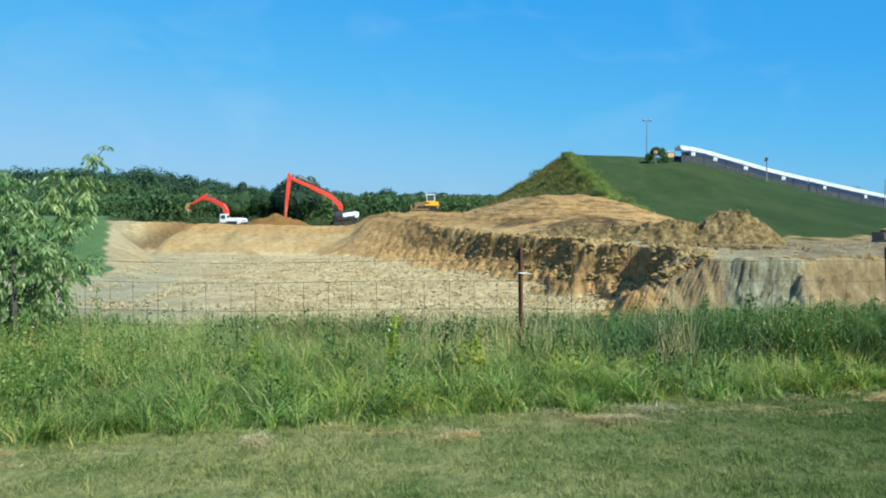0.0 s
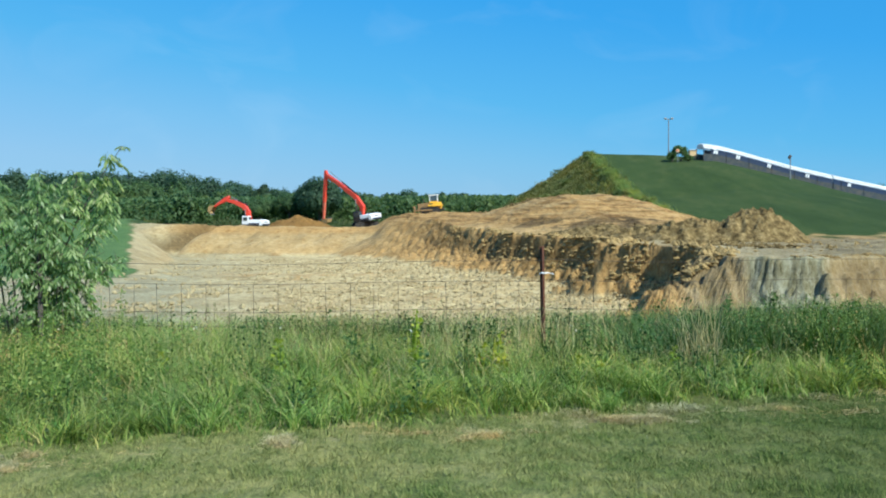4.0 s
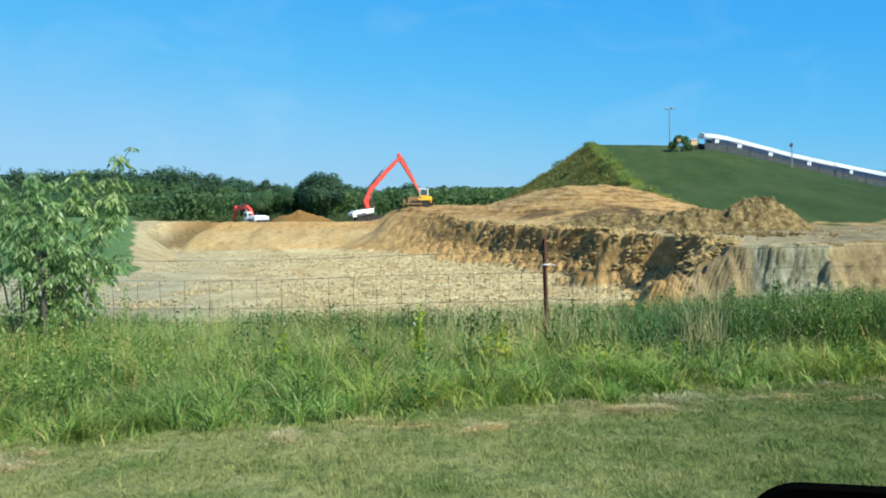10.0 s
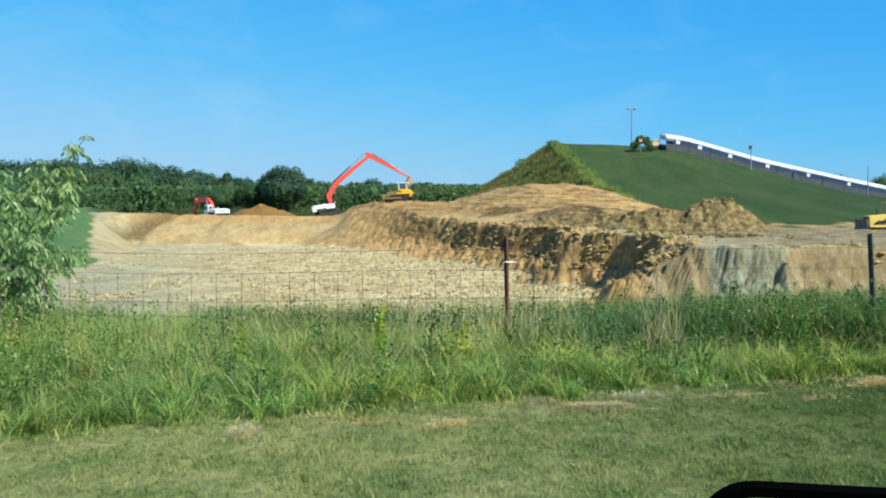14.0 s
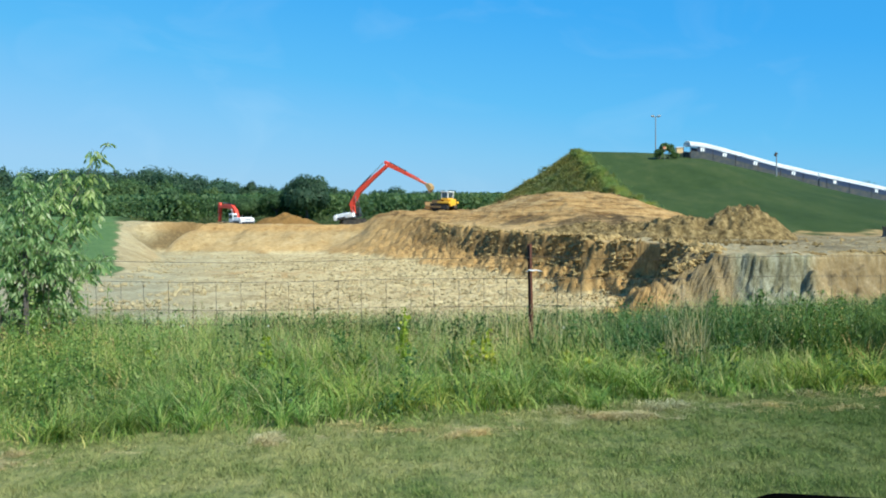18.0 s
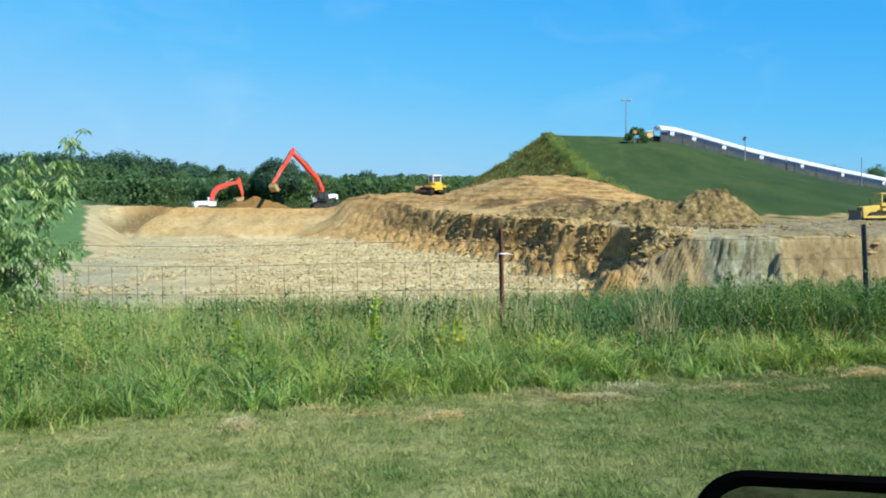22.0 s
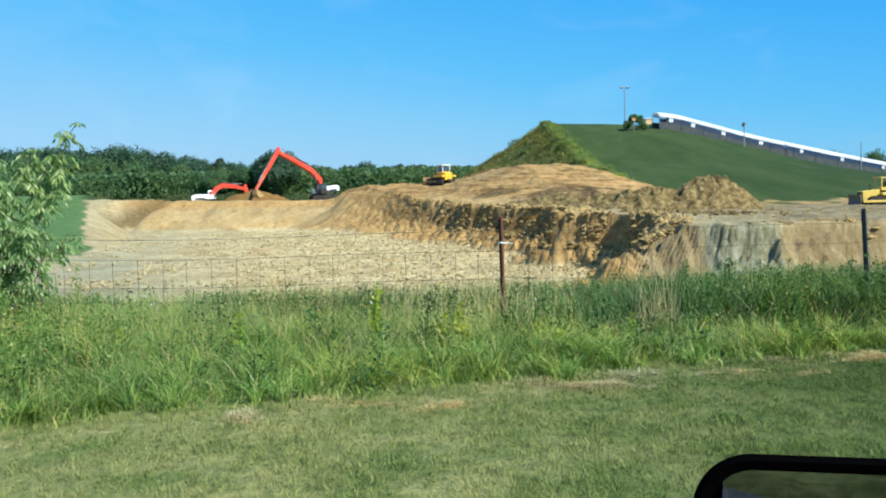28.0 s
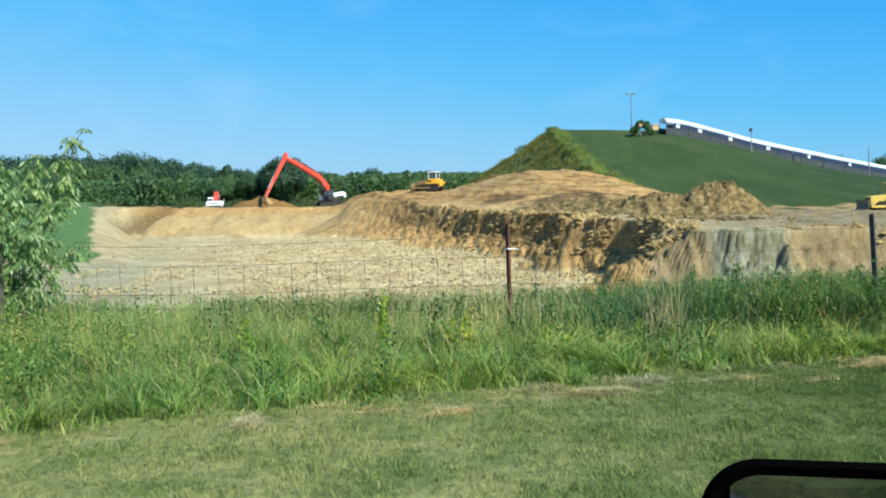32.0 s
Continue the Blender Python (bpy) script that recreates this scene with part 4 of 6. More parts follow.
def excavator(label, boom_len, stick_len, long_reach):
    """Parts in the machine's space: x ahead, swing centre over the origin."""
    root = thing("excavator", label, "excavator", "excavators at the pit")
    for y in (-1.25, 1.25):
        track_unit(root, y, 4.1 if long_reach else 3.9, 0.78, 0.6)
    part("carbody", box((2.4, 2.0, 0.42), (0, 0, 0.66), 0.08), DARK, root)
    part("swing_ring", rod((0, 0, 0.95), (0, 0, 1.12), 0.75, sides=20), DARK, root)
    house = part("house", box((4.3, 2.75, 0.28), (-0.75, 0, 1.26), 0.05), DARK, root)
    part("engine_cover", box((2.5, 2.7, 0.95), (-1.35, 0, 1.88), 0.14, taper=(0.94, 0.92)), WHITE, house)
    cw = [(-3.05, 1.2), (-2.35, 1.12), (-2.35, 2.2), (-2.8, 2.24), (-3.1, 1.95)]
    part("counterweight", prism(cw, 2.8, 0.06), WHITE, house)
    part("counterweight_band", box((0.05, 2.5, 0.26), (-3.07, 0, 1.36)), SIDE, house)
    part("lettering_bar", box((0.05, 1.3, 0.16), (-3.10, 0, 1.86)), SIDE, house)
    part("side_box", box((1.7, 0.85, 0.85), (0.3, -0.95, 1.83), 0.08), WHITE, house)
    part("handrail", rod((-2.2, -1.2, 2.35), (0.6, -1.2, 2.62), 0.03, bm=rod((0.6, -1.2, 2.2), (0.6, -1.2, 2.62), 0.03)), DARK, house)
    part("exhaust", rod((-1.9, 0.5, 2.3), (-1.9, 0.5, 2.75), 0.07), DARK, house)
    part("stripe", box((2.56, 2.74, 0.22), (-1.35, 0, 1.56)), SIDE, house)
    part("cab", box((1.55, 1.0, 1.75), (0.65, 0.85, 2.25), 0.1, taper=(0.9, 0.94)), DARK if long_reach else WHITE, house)
    part("rear_window", box((0.04, 0.7, 0.7), (-0.12, 0.85, 2.52)), GLASS, house)
    part("inner_window", box((0.95, 0.04, 0.75), (0.65, 0.365, 2.5)), GLASS, house)
    part("windscreen", box((0.05, 0.82, 1.05), (1.40, 0.85, 2.42), 0.0, Matrix.Rotation(radians(-5), 4, "Y")), GLASS, house)
    part("side_window", box((0.95, 0.04, 0.75), (0.65, 1.345, 2.5)), GLASS, house)
    part("mirror_bracket", rod((1.3, -1.3, 2.2), (1.35, -1.45, 2.7), 0.04), WHITE, house)
    # boom: from its foot pin to the stick pin
    if long_reach:
        pts = [(0, 0), (0.9, 1.25), (boom_len * 0.32, 1.55), (boom_len * 0.7, 0.75), (boom_len, 0.0)]
        dep = [0.55, 0.85, 0.8, 0.62, 0.5]
    else:
        pts = [(0, 0), (boom_len * 0.22, 1.05), (boom_len * 0.42, 1.35), (boom_len * 0.75, 0.75), (boom_len, 0.0)]
        dep = [0.5, 0.8, 0.82, 0.65, 0.45]
    boom = part("boom", beam(pts, dep, 0.62), RED, root)
    cylinder((pts[2][0] - 0.3, 0.0, pts[2][1] + 0.55), (boom_len - 0.35, 0.0, 0.95), boom, 0.11)
    for y in (-0.45, 0.45):
        cylinder((0.55, y, -0.45), (pts[2][0] - 0.6, y, pts[2][1] - 0.1), boom, 0.12)
    part("decal", box((boom_len * 0.16, 0.64, 0.22), (boom_len * 0.55, 0, 1.1), 0.0, Matrix.Rotation(radians(14), 4, "Y")), RED, boom)
    spts = [(-0.75, 0.28), (0.0, 0.12), (stick_len * 0.55, 0.1), (stick_len, 0)]
    stick = part("stick", beam(spts, [0.4, 0.72, 0.5, 0.26], 0.46), RED, root)
    part("stick_end", beam([(stick_len * 0.62, 0.07), (stick_len * 0.99, 0.0)], [0.44, 0.30], 0.475), DUSTYRED if long_reach else RED, stick, "red stick end caked with dry earth" if long_reach else "")
    cylinder((0.2, 0.0, 0.55), (stick_len * 0.8, 0.0, 0.35), stick, 0.09)
    w = 1.15 if long_reach else 1.25
    shell = [(0.0, 0.18), (0.55, 0.35), (1.15, 0.05), (1.30, -0.45), (1.05, -0.95), (0.95, -0.92), (1.12, -0.45), (1.0, 0.0), (0.55, 0.2), (0.0, 0.02)]
    bucket = part("bucket", prism(shell, w, 0.015), BUCKET, root)
    for y in (-w / 2, w / 2):
        bm = prism([(0.0, 0.16), (0.55, 0.33), (1.12, 0.03), (1.27, -0.45), (1.03, -0.9), (0.1, -0.12)], 0.05, 0.0)
        bmesh.ops.translate(bm, verts=bm.verts, vec=(0, y, 0))
        part("bucket_side", bm, BUCKET, bucket)
    for k in range(4):
        y = -w / 2 + 0.1 + (w - 0.2) * k / 3
        part("tooth", box((0.12, 0.09, 0.28), (0.98, y, -1.02), 0.0, taper=None), STEEL, bucket)
    return root, house, boom, stick, bucket


LONG_LABEL = "white long-reach excavator with a red two-part boom"
SHORT_LABEL = "white crawler excavator with a red boom beside the dirt pile"
LR = excavator(LONG_LABEL, 10.44, 7.7, True)
SE = excavator(SHORT_LABEL, 5.86, 2.5, False)
for made, shrink in ((SE, (0.86, 0.95, 0.84, 1)), (LR, (0.90, 0.97, 0.86, 1))):
    for o in (made[1], *made[1].children):
        o.data.transform(Matrix.Diagonal(shrink))
LR_BASE = pose(-16.67, 160.0, -0.46, 0, -5.0, 18)
SE_BASE = pose(-36.0, 160.5, float(land(-36.0, 160.5)) - 0.05, 0, 0, 0)


def dozer(label, lay):
    paint = YELLOW if lay == "cab" else OLDYELLOW
    root = thing("bulldozer", label, "bulldozer", "bulldozers on the site")
    for y in (-0.95, 0.95):
        track_unit(root, y, 3.1, 0.95, 0.55)
    body = part("hood", prism([(0.1, 0.55), (1.85, 0.55), (1.9, 1.45), (0.1, 1.62)], 1.05, 0.05), MUDDY if lay == "cab" else paint, root)
    part("grille", box((0.06, 0.85, 0.7), (1.91, 0, 1.0)), DARK, body)
    part("exhaust", rod((1.0, 0.25, 1.5), (1.0, 0.25, 2.2), 0.06), DARK, body)
    for y in (-0.95, 0.95):
        part("fender", box((2.1, 0.6, 0.28), (-0.75, y, 1.18), 0.07), paint, root)
    part("rear_body", box((1.3, 1.3, 1.05), (-1.05, 0, 1.15), 0.1), paint, root)
    cab = part("cab", box((1.25, 1.35, 0.30), (-0.55, 0, 1.66), 0.04), paint, root)
    for x in (-1.12, 0.02):
        for y in (-0.62, 0.62):
            part("cab_post", box((0.09, 0.09, 0.95), (x, y, 2.2)), WHITE if lay == "cab" else paint, cab)
    part("cab_roof", box((1.5, 1.5, 0.14), (-0.55, 0, 2.72), 0.05), WHITE if lay == "cab" else paint, cab)
    if lay == "cab":
        for y in (-0.62, 0.62):
            part("side_window", box((1.0, 0.03, 0.78), (-0.55, y, 2.23)), GLASS, cab)
        for x in (-1.12, 0.02):
            part("window", box((0.03, 1.1, 0.78), (x, 0, 2.23)), GLASS, cab)
    else:
        part("seat", box((0.5, 0.6, 0.75), (-0.8, 0, 1.95), 0.08), DARK, cab)
    for y in (-1.32, 1.32):
        part("push_arm", box((2.6, 0.16, 0.22), (0.95, y, 0.5), 0.03), MUDDY if lay == "cab" else paint, root)
    blade_pts = [(0.12, 0.0), (0.0, 0.28), (-0.04, 0.6), (0.1, 1.05), (0.2, 1.05), (0.08, 0.6), (0.12, 0.28), (0.24, 0.0)]
    wide = 3.0 if lay == "cab" else 2.3
    bm = prism(blade_pts, wide, 0.01)
    bmesh.ops.translate(bm, verts=bm.verts, vec=(2.3, 0, 0.1))
    blade = part("blade", bm, MUDDY if lay == "cab" else WORN, root, "earth-worn steel blade")
    part("cutting_edge", box((0.06, wide, 0.2), (2.5, 0, 0.12)), STEEL, blade)
    part("drawbar", box((0.5, 0.5, 0.35), (-1.85, 0, 0.6), 0.04), DARK, root)
    return root


DOZER = dozer("yellow bulldozer with a white cab pushing earth on the mound", "cab")
PARKED = dozer("yellow bulldozer with an open canopy parked by the hill", "canopy")
PARKED_AT = (44.0, 91.0)
PARKED.matrix_basis = pose(PARKED_AT[0], PARKED_AT[1], float(land(*PARKED_AT)) - 0.04, 0, 0, 184) 


# ---- the hill's covered conveyor, poles and bushes ----
def canopy():
    root = thing("conveyor_canopy", "long covered walkway with white roof and dark sides", "covered walkway")
    fine = WALK_U
    pts = [Vector(c) for c in zip(WALK_X.tolist(), WALK_Y.tolist(), WALK_Z.tolist())]
    for k in range(len(pts) - 1):
        a, b = pts[k], pts[k + 1]
        along = (b - a)
        out = Vector((along.y, -along.x, 0)).normalized()
        bm = bmesh.new()
        ring = []
        for q in (a, b + along * 0.012):
            row = []
            for j in range(9):
                t = math.pi * j / 8
                row.append(bm.verts.new(q + out * (1.25 * math.cos(t)) + Vector((0, 0, -0.95 + 0.95 * math.sin(t) ** 0.8))))
            ring.append(row)
        for j in range(8):
            bm.faces.new((ring[0][j], ring[1][j], ring[1][j + 1], ring[0][j + 1]))
        bmesh.ops.solidify(bm, geom=list(bm.faces), thickness=0.06)
        part("roof_panel", bm, ROOF, root)
        for sgn in (1, -1):
            o = out * 1.15 * sgn
            for nm, z0, z1, mat in (("window_band", -1.02, -1.95, SIDE), ("skirt_panel", -1.95, -3.1, SKIRT)):
                if k == 0 and nm == "window_band":
                    continue
                bm = bmesh.new()
                q = [a + o + Vector((0, 0, z0)), b + o + Vector((0, 0, z0)), b + o + Vector((0, 0, z1)), a + o + Vector((0, 0, z1))]
                if nm == "skirt_panel":
                    for c in q[2:]:
                        c.z = min(c.z, float(land(c.x, c.y)) - 0.1)
                outer, inner = [[bm.verts.new(v + out * 0.03 * side) for v in q] for side in (1, -1)]
                bm.faces.new(outer)
                bm.faces.new(inner[::-1])
                for j in range(4):
                    bm.faces.new((outer[j - 1], outer[j], inner[j], inner[j - 1]))
                bmesh.ops.recalc_face_normals(bm, faces=bm.faces)
                part(nm, bm, mat, root)
        for u in (0.2598, 0.2836, 0.3157, 0.3550, 0.3966, 0.4400, 0.4840):
            if fine[k] <= u < fine[k + 1]:
                o = out * 1.20
                face = Matrix.Rotation(math.atan2(along.y, along.x), 4, "Z") @ Matrix.Rotation(-math.atan2(along.z, along.xy.length), 4, "Y")
                mid = a + along * ((u - fine[k]) / (fine[k + 1] - fine[k])) + o
                for dx in (-0.30, 0.30):
                    part("white_panel", box((0.34, 0.06, 0.68), mid + face @ Vector((dx * 0.85, 0, -1.46)), 0.0, face), WHITE, root)
                part("panel_rail", box((0.84, 0.05, 0.09), mid + face @ Vector((0, 0, -1.16)), 0.0, face), WHITE, root)
        if k % 3 == 0:
            for sgn in (1, -1):
                q = a + out * 1.20 * sgn
                part("post", rod(q + Vector((0, 0, -1.0)), (q.x, q.y, min(float(land(q.x, q.y)) - 0.2, q.z - 2.6)), 0.06, sides=6), DARK, root)
    e = pts[0]
    part("end_frame", box((0.12, 2.3, 0.14), e + Vector((0.1, 0, -1.0))), DARK, root)


canopy()


def light_mast(u, v_top, dist, heads, label):
    x, y = u * dist, dist
    foot = float(land(x, y))
    root = thing("light_mast", label, "light pole", "poles on the hill")
    root.location = (x, y, foot)
    h = 1.7 + v_top * dist - foot
    part("pole", rod((0, 0, -0.3), (0, 0, h), 0.13, 0.08, 8), GALV, root)
    if heads == 2:
        part("crossarm", box((1.5, 0.12, 0.12), (0, 0, h - 0.1)), GALV, root)
        for sx in (-0.62, 0.62):
            part("lamp_head", box((0.55, 0.4, 0.32), (sx, -0.1, h + 0.05), 0.05), GALV, root)
    elif heads == 1:
        part("lamp_head", box((0.45, 0.4, 0.7), (-0.15, -0.1, h - 0.3), 0.06, Matrix.Rotation(radians(25), 4, "Y")), DARK, root)
    return root


light_mast(0.2138, 0.0965, 186, 2, "tall grey pole with a pair of floodlights on the hilltop")
light_mast(0.3400, 0.0575, 171, 1, "grey pole with one dark floodlight on the hillside")
light_mast(0.4645, 0.0350, 190, 0, "thin grey pole beside the covered walkway")


def booth():
    x, y = 0.2385 * 190, 190
    root = thing("booth", "small tan wooden booth beside the walkway's top", "booth")
    root.location = (x, y, float(land(x, y)))
    part("wall", box((1.3, 1.3, 1.9), (0, 0, 0.75), 0.03), TAN, root)
    part("roof", box((1.6, 1.6, 0.12), (0, 0, 1.76)), WHITE, root)
    x, y = 0.2232 * 182, 182
    root = thing("notice_board", "small weathered red notice board among the hilltop bushes", "sign")
    root.location = (x, y, float(land(x, y)))
    part("post", rod((0, 0, -0.2), (0, 0, 2.4), 0.05), GALV, root)
    part("board", box((0.62, 0.06, 0.5), (0, 0, 2.25), 0.0, Matrix.Rotation(radians(8), 4, "Y")), TAN, root)
    part("red_panel", box((0.40, 0.03, 0.28), (-0.05, -0.045, 2.30)), DUSTYRED, root)


booth()


# ---- foliage ----
def leaf_quads(centres, normals_seed, size, jitter=0.5, rs=None, facing=None):
    """Small four-cornered leaves or clumps at the centres, turned at random."""
    rs = rs or np.random.RandomState(normals_seed)
    n = len(centres)
    u = rs.normal(size=(n, 3))
    if facing is not None:
        f = facing + 0.35 * rs.normal(size=(n, 3))
        f /= np.linalg.norm(f, axis=1)[:, None]
        u = np.cross(f, u)
    u /= np.linalg.norm(u, axis=1)[:, None]
    w = np.cross(f, u) if facing is not None else rs.normal(size=(n, 3))
    w -= (w * u).sum(1)[:, None] * u
    w /= np.linalg.norm(w, axis=1)[:, None]
    s = size * (1 + jitter * (rs.rand(n) - 0.5) * 2)
    u, w = u * s[:, None], w * (s * (0.5 + 0.4 * rs.rand(n)))[:, None]
    v = np.stack([centres - u, centres - w * 0.9, centres + u, centres + w], 1).reshape(-1, 3)
    return v, np.arange(4 * n).reshape(n, 4)


def crown_points(rs, n, at, radii, clumps=14, outward=None):
    """Points in a crown made of clumps on an ellipsoid, with gaps between them."""
    c = rs.normal(size=(clumps, 3))
    c /= np.linalg.norm(c, axis=1)[:, None]
    c[:, 2] = np.abs(c[:, 2]) * 1.1 - 0.35
    c *= (0.45 + 0.35 * rs.rand(clumps))[:, None]
    pick = rs.randint(0, clumps, n)
    p = rs.normal(size=(n, 3))
    p /= np.linalg.norm(p, axis=1)[:, None]
    p *= (rs.rand(n) ** 0.4)[:, None] * (0.30 + 0.16 * rs.rand(clumps))[pick][:, None]
    if outward is not None:
        outward.append(p / np.linalg.norm(p, axis=1)[:, None] + 0.6 * c[pick])
    return np.array(at) + (c[pick] + p) * np.array(radii)


def far_woods():
    rs = np.random.RandomState(11)
    us = [-0.56, -0.40, -0.335, -0.305, -0.27, -0.22, -0.19, -0.165, -0.13, -0.10, -0.06, -0.02, 0.02, 0.06, 0.10]
    vs = [0.044, 0.046, 0.045, 0.044, 0.036, 0.030, 0.024, 0.028, 0.024, 0.018, 0.0225, 0.019, 0.020, 0.015, 0.012]

    def rows(count, near, deep, low, high, leaves, clumps):
        """A belt of crowns whose tops keep between two shares of the skyline."""
        spots, out = [], []
        for k in range(count):
            u = -0.58 + 0.70 * (k + 3.0 * rs.rand()) / count
            d = near + deep * rs.rand()
            z = max(2.2, 1.7 + d * np.interp(u, us, vs) * (low + (high - low) * rs.rand() ** 0.7))
            r = min(8.0, max(2.8, z * (0.32 + 0.55 * rs.rand() ** 1.5)))
            spots.append(crown_points(rs, leaves, (u * d, d, z * 0.55), (r, r, z * 0.56), clumps, out))
        spots, out = np.concatenate(spots), np.concatenate(out)
        keep = spots[:, 2] > -0.3
        return spots[keep], out[keep] / np.linalg.norm(out[keep], axis=1)[:, None] + 0.12 * rs.normal(size=(keep.sum(), 3))

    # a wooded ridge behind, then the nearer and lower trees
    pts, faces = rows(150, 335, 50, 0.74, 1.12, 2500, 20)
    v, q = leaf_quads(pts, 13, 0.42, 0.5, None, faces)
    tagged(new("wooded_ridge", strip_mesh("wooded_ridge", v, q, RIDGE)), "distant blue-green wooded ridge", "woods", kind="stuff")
    pts, faces = rows(150, 236, 38, 0.42, 0.80, 2900, 20)
    v, q = leaf_quads(pts, 3, 0.30, 0.5, None, faces)
    # undergrowth closes the wood below
    n = 40000
    u = rs.uniform(-0.6, 0.13, n)
    d = rs.uniform(228, 262, n)
    low = np.stack([u * d, d, rs.rand(n) ** 1.2 * 6.0], 1)
    v2, q2 = leaf_quads(low, 5, 0.45, 0.5)
    ob = new("far_woods", strip_mesh("far_woods", np.concatenate([v, v2]), np.concatenate([q, q2 + len(v)]), WOOD))
    tagged(ob, "dark green deciduous wood along the horizon", "woods", kind="stuff")
    # scrub and rough grass at the wood's foot
    n = 16000
    u = rs.uniform(-0.34, 0.02, n)
    d = rs.uniform(208, 226, n)
    top = 1.5 * np.clip(0.45 + 1.1 * fbm(u * 40, d / 9, 3) + 0.5 * np.exp(-((u + 0.20) / 0.05) ** 2), 0.05, 1.3)
    edge = np.stack([u * d, d, land(u * d, d) + rs.rand(n) * top], 1)
    v, q = leaf_quads(edge, 15, 0.17, 0.5)
    tagged(new("wood_edge_scrub", strip_mesh("wood_edge_scrub", v, q, EDGE)), "olive scrub and rough grass at the wood's foot", "scrub", kind="stuff")
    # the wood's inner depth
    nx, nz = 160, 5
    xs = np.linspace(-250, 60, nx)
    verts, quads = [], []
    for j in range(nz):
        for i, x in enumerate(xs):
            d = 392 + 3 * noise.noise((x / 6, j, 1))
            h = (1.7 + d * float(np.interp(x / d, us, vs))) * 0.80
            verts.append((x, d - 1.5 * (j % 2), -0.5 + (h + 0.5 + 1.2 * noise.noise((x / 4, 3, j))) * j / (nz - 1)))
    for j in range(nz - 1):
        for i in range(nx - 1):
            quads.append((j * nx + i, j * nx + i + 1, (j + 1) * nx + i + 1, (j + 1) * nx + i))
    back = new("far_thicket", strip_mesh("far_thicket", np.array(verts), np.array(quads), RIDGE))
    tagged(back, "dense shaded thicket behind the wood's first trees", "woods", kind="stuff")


far_woods()


def broad_tree(name, x, y, height, radius, label, seed, leaves=9000, base=0.35, mat=WOOD):
    rs = np.random.RandomState(seed)
    foot = float(land(x, y))
    root = thing(name, label, "tree", "single trees")
    root.location = (x, y, foot)
    part("trunk", rod((0, 0, -0.3), (0.2, 0, height * 0.6), height * 0.035, height * 0.014, 8), BARK, root)
    for k in range(5):
        a = k * 1.26 + rs.rand()
        part("limb", rod((0.1, 0, height * 0.3), (radius * 0.55 * math.cos(a), radius * 0.55 * math.sin(a), height * (0.55 + 0.25 * rs.rand())), height * 0.014, height * 0.005, 6), BARK, root)
    faces = []
    pts = crown_points(rs, leaves, (0, 0, height * (0.5 + base * 0.35)), (radius, radius, height * 0.5 * (1.15 - base)), 30, faces)
    above = pts[:, 2] > height * 0.08
    v, q = leaf_quads(pts[above], seed + 1, height * 0.022, 0.5, None, faces[0][above] + 0.3 * rs.normal(size=(above.sum(), 3)))
    ob = new("crown", strip_mesh("crown", v, q, mat))
    ob.parent = root
    return root


broad_tree("tree", -0.153 * 222, 222, 11.9, 6.4, "large dark round-crowned tree before the wood", 21, 26000, 0.02, RIDGE)
broad_tree("tree", -0.185 * 226, 226, 8.2, 4.6, "green round-crowned tree before the wood", 23, 9000, 0.1)
broad_tree("tree", -0.215 * 228, 228, 7.2, 4.4, "green round-crowned tree before the wood", 25, 9000, 0.1)
broad_tree("tree", 0.024 * 240, 240, 6.6, 2.9, "small dark tree at the wood's end", 27, 5000, 0.2, RIDGE)
broad_tree("tree", 0.430 * 250, 250, 10.6, 5.0, "tree behind the covered walkway", 29, 5000, 0.2)
broad_tree("tree", 0.480 * 240, 240, 9.4, 3.6, "tree behind the covered walkway", 31, 5000, 0.2)


def bush(x, y, radius, height, label, seed, mat):
    rs = np.random.RandomState(seed)
    root = thing("bush", label, "bush", "hilltop bushes")
    root.location = (x, y, float(land(x, y)))
    for k in range(4):
        a = k * 1.6
        part("stem", rod((0, 0, -0.2), (0.5 * radius * math.cos(a), 0.5 * radius * math.sin(a), height * 0.6), 0.06, 0.03, 5), BARK, root)
    pts = crown_points(rs, 900, (0, 0, height * 0.5), (radius, radius, height * 0.55), 10)
    pts = pts[pts[:, 2] > 0]
    v, q = leaf_quads(pts, seed, 0.22, 0.5)
    ob = new("foliage", strip_mesh("foliage", v, q, mat))
    ob.parent = root


bush(0.2265 * 184, 184, 1.8, 3.3, "dark green bush on the hilltop", 41, WOOD)
bush(0.2175 * 184, 184, 1.2, 2.3, "small dark green bush on the hilltop", 43, WOOD)
bush(0.2345 * 184, 184, 1.0, 1.3, "small dark green bush on the hilltop", 45, WOOD)


def verge_edge(x):
    return 7.62 + 0.30 * x + 0.42 * fbm(x / 0.40, x * 0 + 1, 3) + 0.22 * fbm(x / 1.8, x * 0 + 7, 2)


